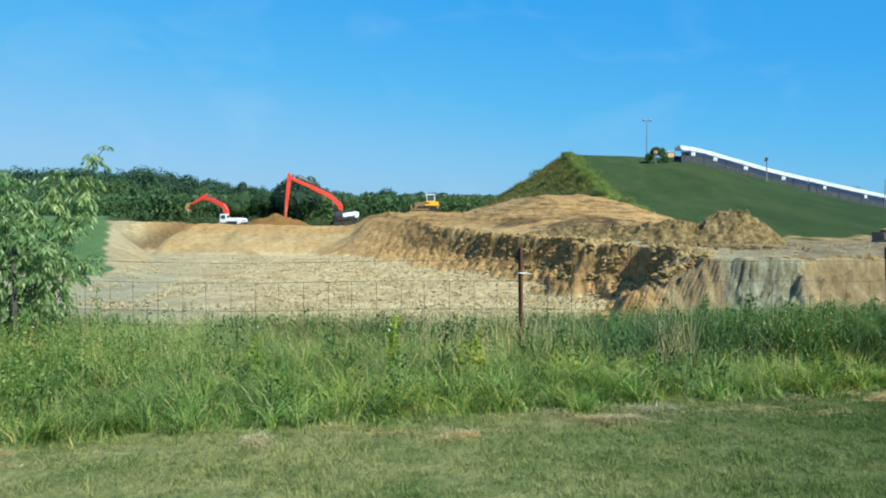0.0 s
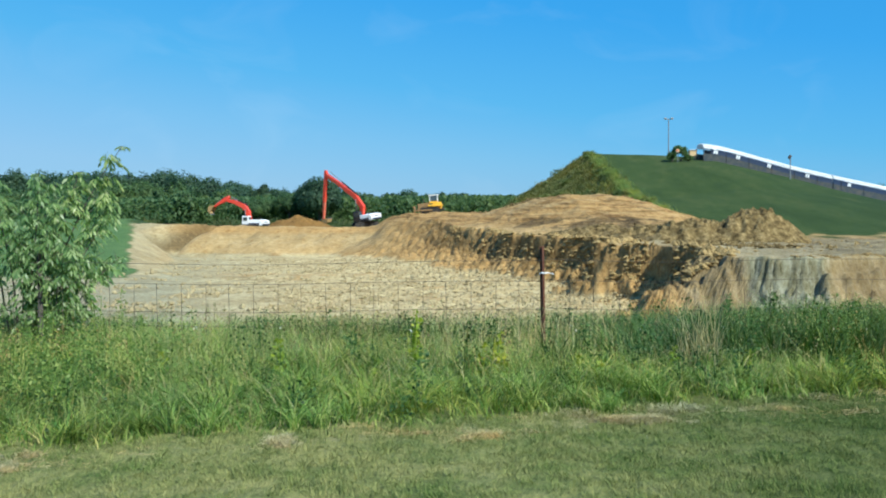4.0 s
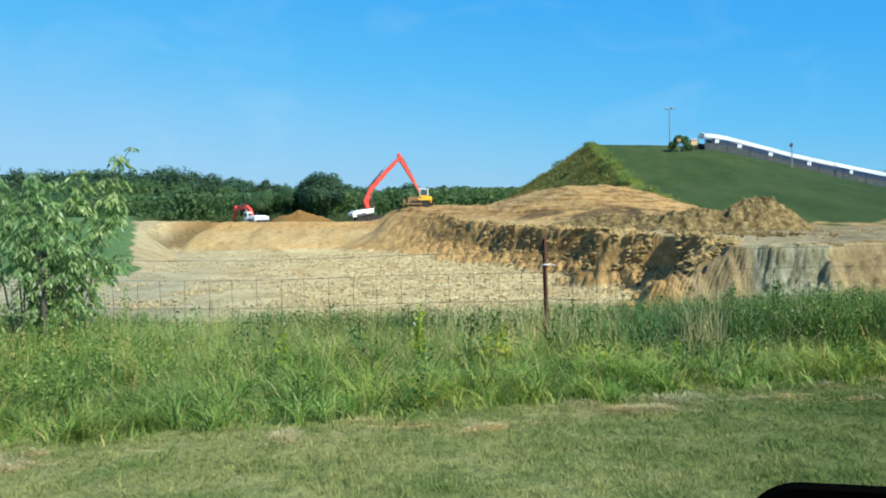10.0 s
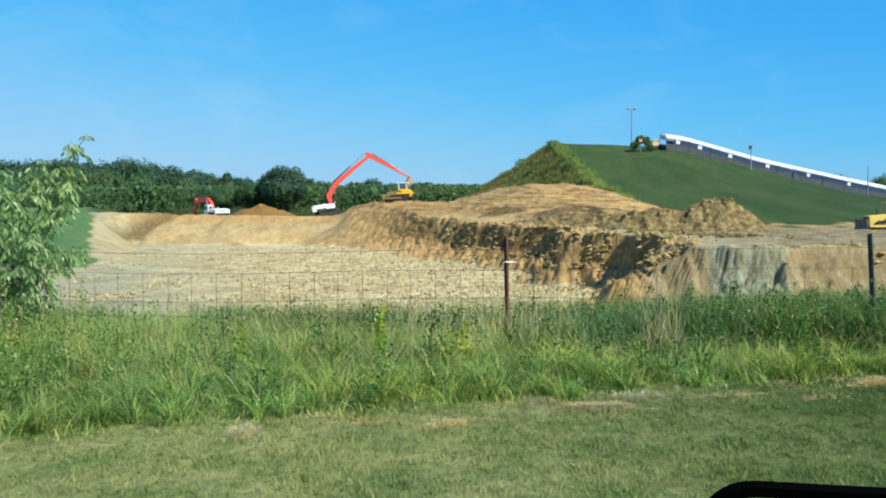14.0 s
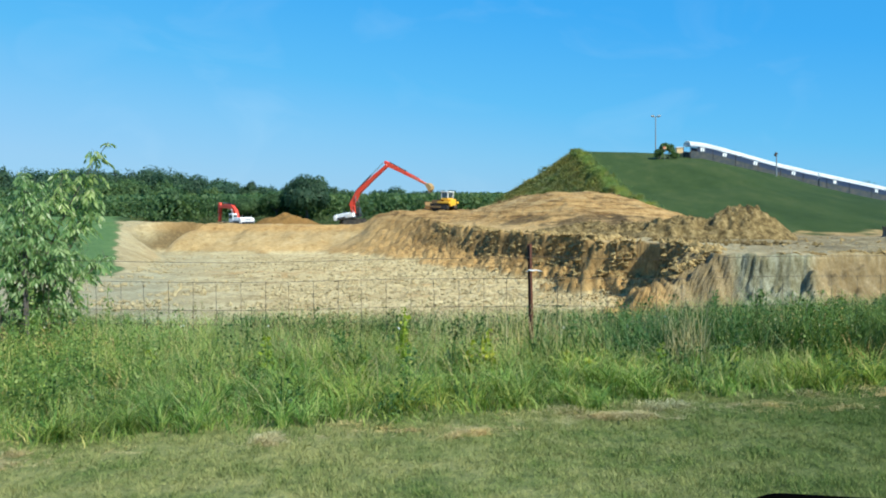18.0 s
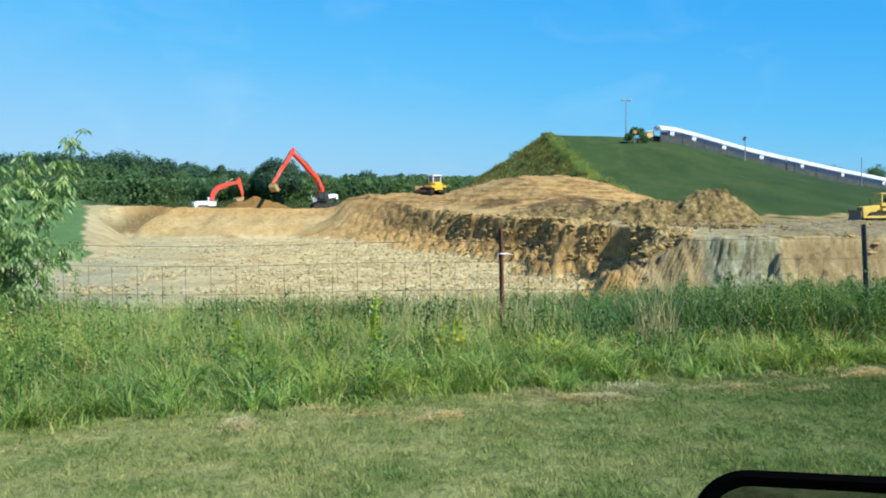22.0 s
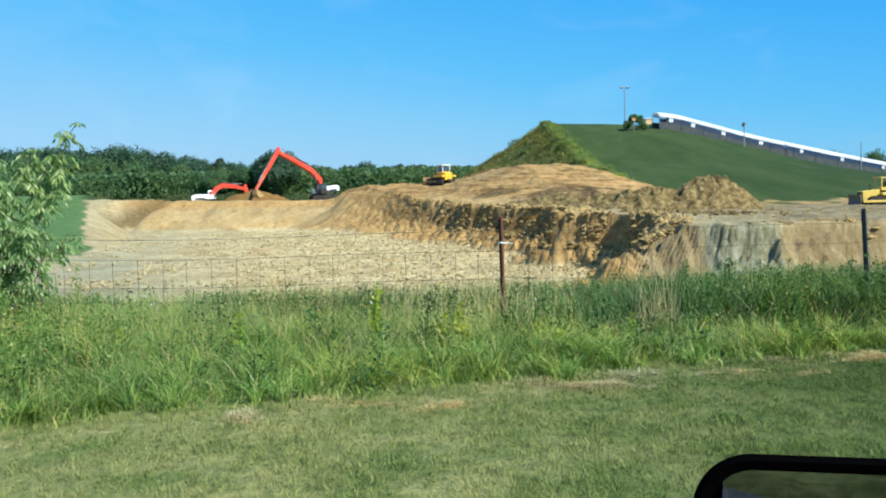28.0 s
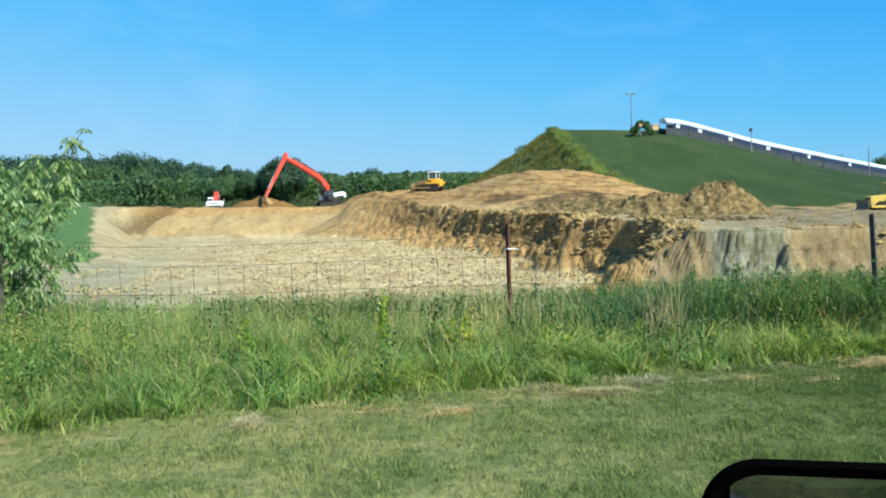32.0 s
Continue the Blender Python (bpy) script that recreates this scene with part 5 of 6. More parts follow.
def blades(name, x, y, height, width, mat, label, category, rs, lean=0.35, segments=3, clump=0.0, lift=0.0):
    n = len(x)
    z = land(x, y) + lift
    a = rs.uniform(0, 2 * np.pi, n)
    ca = 4 * np.pi * value_noise(x / 0.30 + 3, y / 0.30)
    a = np.where(rs.rand(n) < clump, ca + rs.normal(0, 0.5, n), a)
    bend = lean * (0.3 + rs.rand(n)) * height
    face = a + np.pi / 2 + rs.normal(0, 0.5, n)
    wx, wy = np.cos(face) * width / 2, np.sin(face) * width / 2
    rows = []
    for k in range(segments + 1):
        s = k / segments
        taper = 1 - 0.92 * s ** 1.6
        px, py = x + np.cos(a) * bend * s ** 2, y + np.sin(a) * bend * s ** 2
        pz = z - 0.02 + height * (s - 0.22 * lean * s ** 3)
        rows.append(np.stack([px - wx * taper, py - wy * taper, pz], 1))
        rows.append(np.stack([px + wx * taper, py + wy * taper, pz], 1))
    v = np.stack(rows, 1).reshape(-1, 3)
    base = np.arange(n)[:, None] * (2 * segments + 2)
    quads = np.concatenate([base + np.array([[2 * k, 2 * k + 1, 2 * k + 3, 2 * k + 2]]) for k in range(segments)], 0)
    ob = new(name, strip_mesh(name, v, quads, mat))
    return tagged(ob, label, category, kind="stuff")


def hill_brush():
    rs = np.random.RandomState(51)
    n = 150000
    x = rs.uniform(6, 29.5, n)
    y = rs.uniform(118, 202, n)
    edge = 27 + 1.2 * fbm(y / 14, y * 0 + 3, 2)
    keep = (x < edge + 0.8 + 1.2 * fbm(x / 3, y / 3, 2)) & (land(x, y) <= hill_height(x, y) + 0.05) & (fbm(x / 2.4 + 9, y / 4.0, 3) > -0.5)
    x, y = x[keep], y[keep]
    h = (0.30 + 0.75 * rs.rand(len(x)) ** 2) * (1 + 1.1 * fbm(x / 2.2 + 4, y / 2.6, 3))
    blades("hill_brush", x, y, h, 0.06 + 0.07 * rs.rand(len(x)), BRUSH, "tall rough grass and scrub on the hill's cut end", "scrub", rs, 0.8, 2, 0.5)


hill_brush()


def hill_spine():
    """Pale tall grass along the crease between the mown slope and the cut end."""
    rs = np.random.RandomState(52)
    n = 26000
    y = 128 + 72 * rs.rand(n)
    x = 27 + 1.2 * fbm(y / 14, y * 0 + 3, 2) + rs.normal(-0.2, 0.55, n) + 1.1 * fbm(y / 5, y * 0 + 8, 2)
    keep = (land(x, y) <= hill_height(x, y) + 0.05) & (fbm(x / 2 + 3, y / 3.5, 2) > -0.25)
    x, y = x[keep], y[keep]
    blades("ridge_grass", x, y, (0.5 + 0.8 * rs.rand(len(x))) * (1 + 0.6 * fbm(x / 2, y / 2, 2)), 0.05 + 0.05 * rs.rand(len(x)), SPINE, "pale tall grass along the hill's cut edge", "grass", rs, 0.7, 2, 0.5)


hill_spine()


def hill_scrub():
    """Low shrubs scattered through the rough grass of the hill's cut end."""
    rs = np.random.RandomState(53)
    pts, faces = [], []
    while len(pts) < 95:
        x, y = rs.uniform(9, 29), rs.uniform(124, 200)
        edge = 27 + 1.2 * float(fbm(np.array(y / 14), np.array(3.0), 2))
        z = float(land(x, y))
        if x > edge + 0.5 or z > float(hill_height(np.array(x), np.array(y))) + 0.05 or z < -0.5:
            continue
        r = 0.5 + 1.1 * rs.rand() ** 2
        pts.append(crown_points(rs, 260, (x, y, z + 0.35 * r), (r * 1.2, r * 1.2, r), 7, faces))
    v, q = leaf_quads(np.concatenate(pts), 7, 0.13, 0.5, None, np.concatenate(faces))
    tagged(new("hill_scrub", strip_mesh("hill_scrub", v, q, SCRUB)), "low shrubs among the rough grass of the hill's end", "scrub", kind="stuff")


hill_scrub()


def build_grass():
    rs = np.random.RandomState(61)
    # mown lawn: a fine sward with tufts that the mower bent
    n = 480000
    x, y = rs.uniform(-4.6, 5.4, n), rs.uniform(4.6, 9.6, n)
    keep = (y < verge_edge(x) + 0.15) & (np.abs(x) < 0.50 * y + 0.3)
    x, y = x[keep], y[keep]
    tuft = 1 + 0.7 * fbm(x / 0.06 + 2, y / 0.16, 2) + 0.3 * fbm(x / 0.7, y / 0.7, 2)
    blades("lawn_grass", x, y, (0.028 + 0.034 * rs.rand(len(x)) ** 1.4) * np.clip(tuft, 0.4, 2.0), 0.0045 + 0.0050 * rs.rand(len(x)), TURF, "short mown grass with dry patches", "grass", rs, 0.8, 1, 0.15)
    n = 9000
    x, y = rs.uniform(-4.6, 5.4, n), rs.uniform(4.6, 9.4, n)
    keep = (y < verge_edge(x)) & (np.abs(x) < 0.62 * y + 0.4) & (fbm(x / 0.6 + 4, y / 0.6, 3) > 0.0)
    x, y = np.repeat(x[keep], 9), np.repeat(y[keep], 9)
    x, y = x + rs.normal(0, 0.022, len(x)), y + rs.normal(0, 0.022, len(x))
    blades("lawn_tufts", x, y, 0.030 + 0.042 * rs.rand(len(x)), 0.0040 + 0.0040 * rs.rand(len(x)), TURF, "tufts of grass standing out of the mown lawn", "grass", rs, 0.9, 2, 0.1)
    # verge
    n = 150000
    x, y = rs.uniform(-8.5, 9.5, n), rs.uniform(5.4, 16.0, n)
    e = verge_edge(x)
    inside = y - e
    dens = 0.6 + 0.5 * fbm(x / 0.5, y / 0.5, 3)
    keep = (rs.rand(n) < ramp(inside, -0.25, 0.35)) & (np.abs(x) < 0.60 * y + 0.5) & (rs.rand(n) < dens + 0.25)
    x, y, inside = x[keep], y[keep], inside[keep]
    tall = np.interp(inside, [-0.25, 0, 0.5, 1.6, 3.2, 4.6, 8], [0.07, 0.15, 0.30, 0.36, 0.46, 0.58, 0.60])
    tall = tall * (1 + 0.30 * ramp(x, 2.0, 5.0) * ramp(inside, 1.5, 4)) * (0.40 + 0.75 * rs.rand(len(x))) * (1 + 0.85 * fbm(x / 0.30, y / 0.35, 3))
    blades("verge_grass", x, y, tall, 0.005 + 0.007 * rs.rand(len(x)), BLADE, "long uncut green grass along the fence", "grass", rs, 1.5, 3, 0.65)
    # tussocks: blades fanning out of one foot
    n = 950
    x, y = rs.uniform(-7.0, 8.0, n), rs.uniform(6.0, 13.0, n)
    inside = y - verge_edge(x)
    keep = (inside > 0.12) & (np.abs(x) < 0.58 * y + 0.4) & (rs.rand(n) < np.interp(inside, [0.1, 2.5, 5], [1.0, 0.8, 0.35]))
    x, y, inside = x[keep], y[keep], inside[keep]
    size = np.interp(inside, [0.1, 0.8, 3, 5], [0.24, 0.36, 0.44, 0.52]) * (0.65 + 0.7 * rs.rand(len(x)))
    for name, mat, share, label in (("green_tussocks", BLADE, 34, "tussocks of fresh green grass in the verge"), ("pale_tussocks", PALEBLADE, 16, "pale green blades fanning from the tussocks")):
        px, py, ps = np.repeat(x, share), np.repeat(y, share), np.repeat(size, share)
        blades(name, px + rs.normal(0, 0.03, len(px)), py + rs.normal(0, 0.03, len(px)), ps * (0.6 + 0.6 * rs.rand(len(px))), 0.006 + 0.006 * rs.rand(len(px)), mat, label, "grass", rs, 1.25, 4)
    # fine upright grass turning yellow, in drifts
    n = 60000
    x, y = rs.uniform(-7.0, 8.0, n), rs.uniform(7.0, 14.0, n)
    inside = y - verge_edge(x)
    keep = (inside > 0.4) & (np.abs(x) < 0.58 * y + 0.4) & (fbm(x / 0.8 + 6, y / 0.8 + 3, 3) + 0.25 * rs.rand(n) - 0.18 * ramp(x, 1.5, 4.5) > 0.17)
    x, y, inside = x[keep], y[keep], inside[keep]
    blades("upright_grass", x, y, np.interp(inside, [0.4, 2, 4, 6], [0.26, 0.42, 0.58, 0.64]) * (0.6 + 0.55 * rs.rand(len(x))), 0.004 + 0.005 * rs.rand(len(x)), YELLOWING, "fine upright grass turning yellow in the verge", "grass", rs, 0.45, 3, 0.5)
    # seed heads over the grass
    n = 1700
    x, y = rs.uniform(-7.0, 8.0, n), rs.uniform(8.6, 14.5, n)
    keep = (y > verge_edge(x) + 1.0) & (np.abs(x) < 0.58 * y + 0.3) & (fbm(x / 0.9 + 11, y / 0.9, 2) + 0.3 * np.exp(-((x + 0.2) / 2.5) ** 2) > 0.02)
    x, y = x[keep], y[keep]
    h = np.interp(y, [8.6, 11, 14], [0.48, 0.62, 0.70]) * (0.7 + 0.45 * rs.rand(len(x)))
    blades("seed_stalks", x, y, h, 0.003 + 0.002 * rs.rand(len(x)), SEED, "thin brownish stalks of flowering grass", "grass", rs, 0.1, 2)
    c = np.repeat(np.stack([x, y, land(x, y) + h * 0.97], 1), 9, 0)
    c = c + rs.normal(size=c.shape) * np.array([0.012, 0.012, 0.045])
    v, q = leaf_quads(c, 0, 0.010, 0.5, rs)
    tagged(new("seed_heads", strip_mesh("seed_heads", v, q, SEED)), "loose brownish grass seed heads above the verge", "grass", kind="stuff")
    # a few small white flowers
    x, y = rs.uniform(-4, 5, 18), rs.uniform(8.8, 12.0, 18)
    c = np.repeat(np.stack([x, y, land(x, y) + 0.34 + 0.25 * rs.rand(18)], 1), 5, 0)
    c = c + rs.normal(size=c.shape) * 0.008
    v, q = leaf_quads(c, 0, 0.011, 0.4, rs)
    tagged(new("white_flowers", strip_mesh("white_flowers", v, q, PETAL)), "small white wild flowers in the verge", "flowers", kind="stuff")
    # broader arching blades lying over in swirls, and darker growth at the back
    n = 24000
    x, y = rs.uniform(-7.5, 8.5, n), rs.uniform(5.6, 13.0, n)
    inside = y - verge_edge(x)
    keep = (inside > 0.1) & (np.abs(x) < 0.58 * y + 0.4) & (fbm(x / 0.5 + 2, y / 0.5, 2) > 0.0)
    x, y, inside = x[keep], y[keep], inside[keep]
    blades("arching_grass", x, y, np.interp(inside, [0, 0.6, 3, 5], [0.16, 0.30, 0.42, 0.55]) * (0.7 + 0.5 * rs.rand(len(x))), 0.007 + 0.007 * rs.rand(len(x)), PALEBLADE, "light green arching grass in the verge", "grass", rs, 1.7, 4, 0.85)
    n = 30000
    x, y = rs.uniform(-7.5, 9.0, n), rs.uniform(10.0, 15.0, n)
    keep = (np.abs(x) < 0.60 * y + 0.4) & (fbm(x / 1.2 + 7, y / 1.2, 2) + 0.75 * ramp(x, 0.5, 3.5) > 0.12)
    x, y = x[keep], y[keep]
    blades("dark_tall_grass", x, y, (0.48 + 0.30 * rs.rand(len(x))) * (1 + 0.22 * ramp(x, 2, 5)), 0.010 + 0.012 * rs.rand(len(x)), DEEP, "dark green tall grass behind the fence", "grass", rs, 0.7, 3, 0.5)
    # dry grass along the mowing line and dead stems in the verge
    n = 170000
    x = rs.uniform(-5.5, 6.5, n)
    y = 7.62 + 0.30 * x + rs.normal(-0.30, 0.17, n)
    mat = fbm(x / 0.45 + 5, y / 0.22 + 2, 3) + 0.20 * fbm(x / 1.3, y / 1.3 + 1, 1)
    keep = rs.rand(n) < np.clip(0.55 + 1.5 * mat, 0, 1)
    x, y, mat = x[keep], y[keep], mat[keep]
    blades("dry_clippings", x, y, 0.012 + 0.04 * rs.rand(len(x)), 0.004 + 0.003 * rs.rand(len(x)), DRYMAT, "matted straw-coloured clippings along the mowing line", "grass", rs, 2.6, 2, 0.3, np.clip(mat - 0.17, 0, 0.3) * 0.22 * rs.rand(len(x)))
    n = 8000
    x, y = rs.uniform(-6.5, 7.5, n), rs.uniform(7.2, 13.5, n)
    keep = (y > verge_edge(x) + 0.5) & (fbm(x / 0.9 + 3, y / 0.9 + 1, 2) > -0.05)
    x, y = x[keep], y[keep]
    blades("dry_stalks", x, y, (0.22 + 0.40 * rs.rand(len(x))) * np.interp(y, [7, 10], [0.6, 1.1]), 0.003 + 0.004 * rs.rand(len(x)), STRAW, "thin dead grass stalks standing in the verge", "grass", rs, 0.9, 3)
    n = 1300
    x, y = rs.normal(0.1, 1.7, n), rs.uniform(10.6, 13.2, n)
    keep = fbm(x / 0.7 + 1, y / 0.9, 2) > -0.1
    x, y = x[keep], y[keep]
    blades("pale_stalks", x, y, 0.60 + 0.36 * rs.rand(len(x)), 0.003 + 0.003 * rs.rand(len(x)), STRAW, "tall yellowish grass stalks at the fence", "grass", rs, 0.4, 3)
    # the bleached tuft right of the post, some stems broken over
    x, y = rs.normal(2.52, 0.12, 110), rs.normal(10.1, 0.14, 110)
    blades("dry_tuft", x, y, 0.48 + 0.55 * rs.rand(110) ** 1.4, 0.005 + 0.006 * rs.rand(110), STRAW, "bleached tuft of dead grass", "grass", rs, 0.30, 4)
    x, y = rs.normal(2.45, 0.20, 34), rs.normal(9.75, 0.12, 34)
    blades("bent_tuft", x, y, 0.34 + 0.15 * rs.rand(34), 0.006 + 0.003 * rs.rand(34), STRAW, "bleached grass bent over", "grass", rs, 1.9, 3, 0.0, 0.16)
    x, y = rs.normal(0.55, 0.45, 45), rs.uniform(10.2, 11.2, 45)
    blades("bleached_stems", x, y, 0.55 + 0.35 * rs.rand(45), 0.005 + 0.004 * rs.rand(45), STRAW, "bleached upright stems near the rusty post", "grass", rs, 0.12, 3)


build_grass()


def weed_mesh(name, spots, mat, label, rs, leaf=0.05, per=26, spread=2.3):
    """Leafy weeds: a stem each, with leaves all the way up."""
    vs, qs, off = [], [], 0
    for x, y, h in spots:
        z = float(land(x, y))
        t = rs.rand(per)
        a = rs.uniform(0, 2 * np.pi, per)
        r = spread * leaf * (1.0 + 3.0 * rs.rand(per)) * (1.15 - 0.75 * t)
        c = np.stack([x + r * np.cos(a) + 0.12 * h * t * math.sin(x * 7), y + r * np.sin(a), z + h * (0.12 + 0.88 * t)], 1)
        v, q = leaf_quads(c, 0, leaf, 0.4, rs)
        vs.append(v)
        qs.append(q + off)
        off += len(v)
        s = 0.004
        top = (x + 0.12 * h * math.sin(x * 7), y, z + h)
        v = np.array([(x - s, y, z), (x + s, y, z), (top[0] + s, top[1], top[2]), (top[0] - s, top[1], top[2])])
        vs.append(v)
        qs.append(np.array([[0, 1, 2, 3]]) + off)
        off += 4
    ob = new(name, strip_mesh(name, np.concatenate(vs), np.concatenate(qs), mat))
    return tagged(ob, label, "weeds", kind="stuff")


def build_weeds():
    rs = np.random.RandomState(71)
    spots = []
    while len(spots) < 260:
        x, y = rs.uniform(-7.5, 8.5), rs.uniform(9.6, 13.8)
        right = float(ramp(np.array(x), 1.5, 4.0))
        if abs(x) < 0.58 * y + 0.4 and rs.rand() < 0.30 + 0.7 * right and float(fbm(np.array(x / 1.1), np.array(y / 1.1), 2)) > -0.2 - 0.4 * right:
            spots.append((x, y, (0.40 + 0.30 * rs.rand()) * (1 + 0.28 * right)))
    weed_mesh("dark_weeds", spots, WEED, "dark green leafy weeds among the grass", rs, 0.018, 70)
    spots = []
    while len(spots) < 80:
        x = rs.uniform(-4.6, 6.0)
        y = float(verge_edge(np.array(x))) + rs.uniform(0.35, 2.6)
        if float(fbm(np.array(x / 0.6 + 3), np.array(y / 0.6), 2)) > 0.0:
            spots.append((x, y, 0.20 + 0.24 * rs.rand()))
    weed_mesh("low_weeds", spots, WEED, "low broad-leaved weeds in the front of the verge", rs, 0.017, 55)
    spots = []
    while len(spots) < 70:
        x, y = rs.uniform(-5.5, -2.7), rs.uniform(7.6, 10.2)
        if y > float(verge_edge(np.array(x))) + 0.3:
            spots.append((x, y, 0.35 + 0.35 * rs.rand()))
    while len(spots) < 120:
        spots.append((rs.uniform(-6.8, -4.3), rs.uniform(10.4, 12.4), 0.55 + 0.5 * rs.rand()))
    while len(spots) < 138:
        x = rs.uniform(-5.4, -3.7)
        spots.append((x, rs.uniform(8.3, 10.2), (0.55 + 0.4 * rs.rand()) * float(np.interp(x, [-4.6, -3.7], [1, 0.6]))))
    weed_mesh("leafy_weeds", spots, UNDER, "mid-green leafy weeds under the sapling", rs, 0.016, 80)
    spots = [(-0.52, 9.6, 0.66), (-0.50, 9.65, 0.52), (-0.54, 9.62, 0.74), (-0.48, 9.5, 0.36), (-1.85, 9.4, 0.46), (-1.80, 9.3, 0.36), (0.25, 9.6, 0.48), (0.38, 9.5, 0.38), (0.15, 9.7, 0.42), (0.32, 9.65, 0.54), (-0.85, 9.2, 0.3), (1.1, 9.4, 0.3), (2.9, 9.8, 0.35), (1.3, 9.1, 0.28), (2.1, 9.7, 0.34), (-3.0, 9.4, 0.36)]
    weed_mesh("yellow_weeds", spots, BRIGHT, "yellow-green weeds standing out of the grass", rs, 0.027, 36, 1.0)


build_weeds()


# ---- fence ----
POSTS = [(-5.2, 11.5), (0.955, 11.5), (5.5, 11.6), (11.6, 11.8), (-11.4, 11.6)]


def fence():
    root = thing("wire_fence", "rusty steel posts with sagging woven wire along the verge", "fence")
    for k, (x, y) in enumerate(POSTS):
        z = float(land(x, y))
        mat = RUST if k == 1 else BLACKPOST
        h = 1.29 - z
        lean = 0.015 if k else 0.0
        bm = box((0.055, 0.012, h + 0.35), (0, 0, (h - 0.35) / 2), 0.003)
        box((0.012, 0.045, h + 0.35), (0, -0.028, (h - 0.35) / 2), 0.0, bm=bm)
        for j in range(18):
            box((0.02, 0.014, 0.012), (0, -0.056, 0.25 + j * 0.06), bm=bm)
        post = part("post", bm, mat, root, "rusty steel post" if k == 1 else "dark weathered post")
        post.matrix_basis = pose(x, y, z, 0, -4.0 if k == 2 else -lean * 57, 8 * k)
        part("wire_clip", tube([Vector((-0.05, -0.03, h - 0.335)), Vector((-0.02, -0.062, h - 0.315)), Vector((0.02, -0.062, h - 0.322)), Vector((0.06, -0.04, h - 0.318)), Vector((0.13, -0.05, h - 0.335))], [0.005, 0.008, 0.008, 0.006, 0.004], 5), WHITE if k == 1 else WIRE, post)
    order = sorted(POSTS)
    for i in range(len(order) - 1):
        (xa, ya), (xb, yb) = order[i], order[i + 1]
        for top, r, sag in ((1.13, 0.0028, 0.03), (0.88, 0.0026, 0.02), (0.54, 0.0024, 0.02), (0.36, 0.0022, 0.01), (0.2, 0.0022, 0.01)):
            line = []
            for k in range(13):
                s = k / 12
                line.append(Vector((xa + (xb - xa) * s, ya + (yb - ya) * s - 0.06, top - sag * 4 * s * (1 - s) + 0.012 * math.sin(9 * s + i))))
            bm = tube(line, r, 4)
            part("wire", bm, WIRE, root)
        n = int((xb - xa) / 0.285)
        for k in range(1, n):
            s = k / n
            x, y = xa + (xb - xa) * s, ya + (yb - ya) * s - 0.06
            bm = rod((x, y, 0.05), (x + 0.012 * math.sin(k * 2.1), y, 0.88 - 0.08 * s * (1 - s)), 0.0027, sides=4)
            part("stay", bm, WIRE, root)


fence()


# ---- sapling ----
def compound_leaf(rs, at, heading, droop, length):
    """A drooping stalk with paired narrow leaflets: verts and quads."""
    vs, qs = [], []
    d = Vector((math.cos(heading), math.sin(heading), -droop)).normalized()
    side = d.cross(Vector((0, 0, 1))).normalized()
    down = Vector((0, 0, -1))
    pairs = 3
    leaflets = []
    for k in range(pairs):
        p = Vector(at) + d * length * (0.3 + 0.25 * k) + down * length * 0.10 * k * k / 4
        for sgn in (-1, 1):
            leaflets.append((p, (d * 0.65 + side * sgn * 0.75 + down * (0.35 + 0.5 * rs.rand())).normalized()))
    leaflets.append((Vector(at) + d * length * 0.85 + down * length * 0.15, (d + down * 0.8).normalized()))
    for p, g in leaflets:
        L = length * (0.40 + 0.18 * rs.rand())
        w = g.cross(Vector((rs.normal(), rs.normal(), 0.6))).normalized() * L * 0.17
        n = len(vs)
        vs += [p, p + g * L * 0.45 - w, p + g * L + down * L * 0.12, p + g * L * 0.45 + w]
        qs.append((n, n + 1, n + 2, n + 3))
    return vs, qs


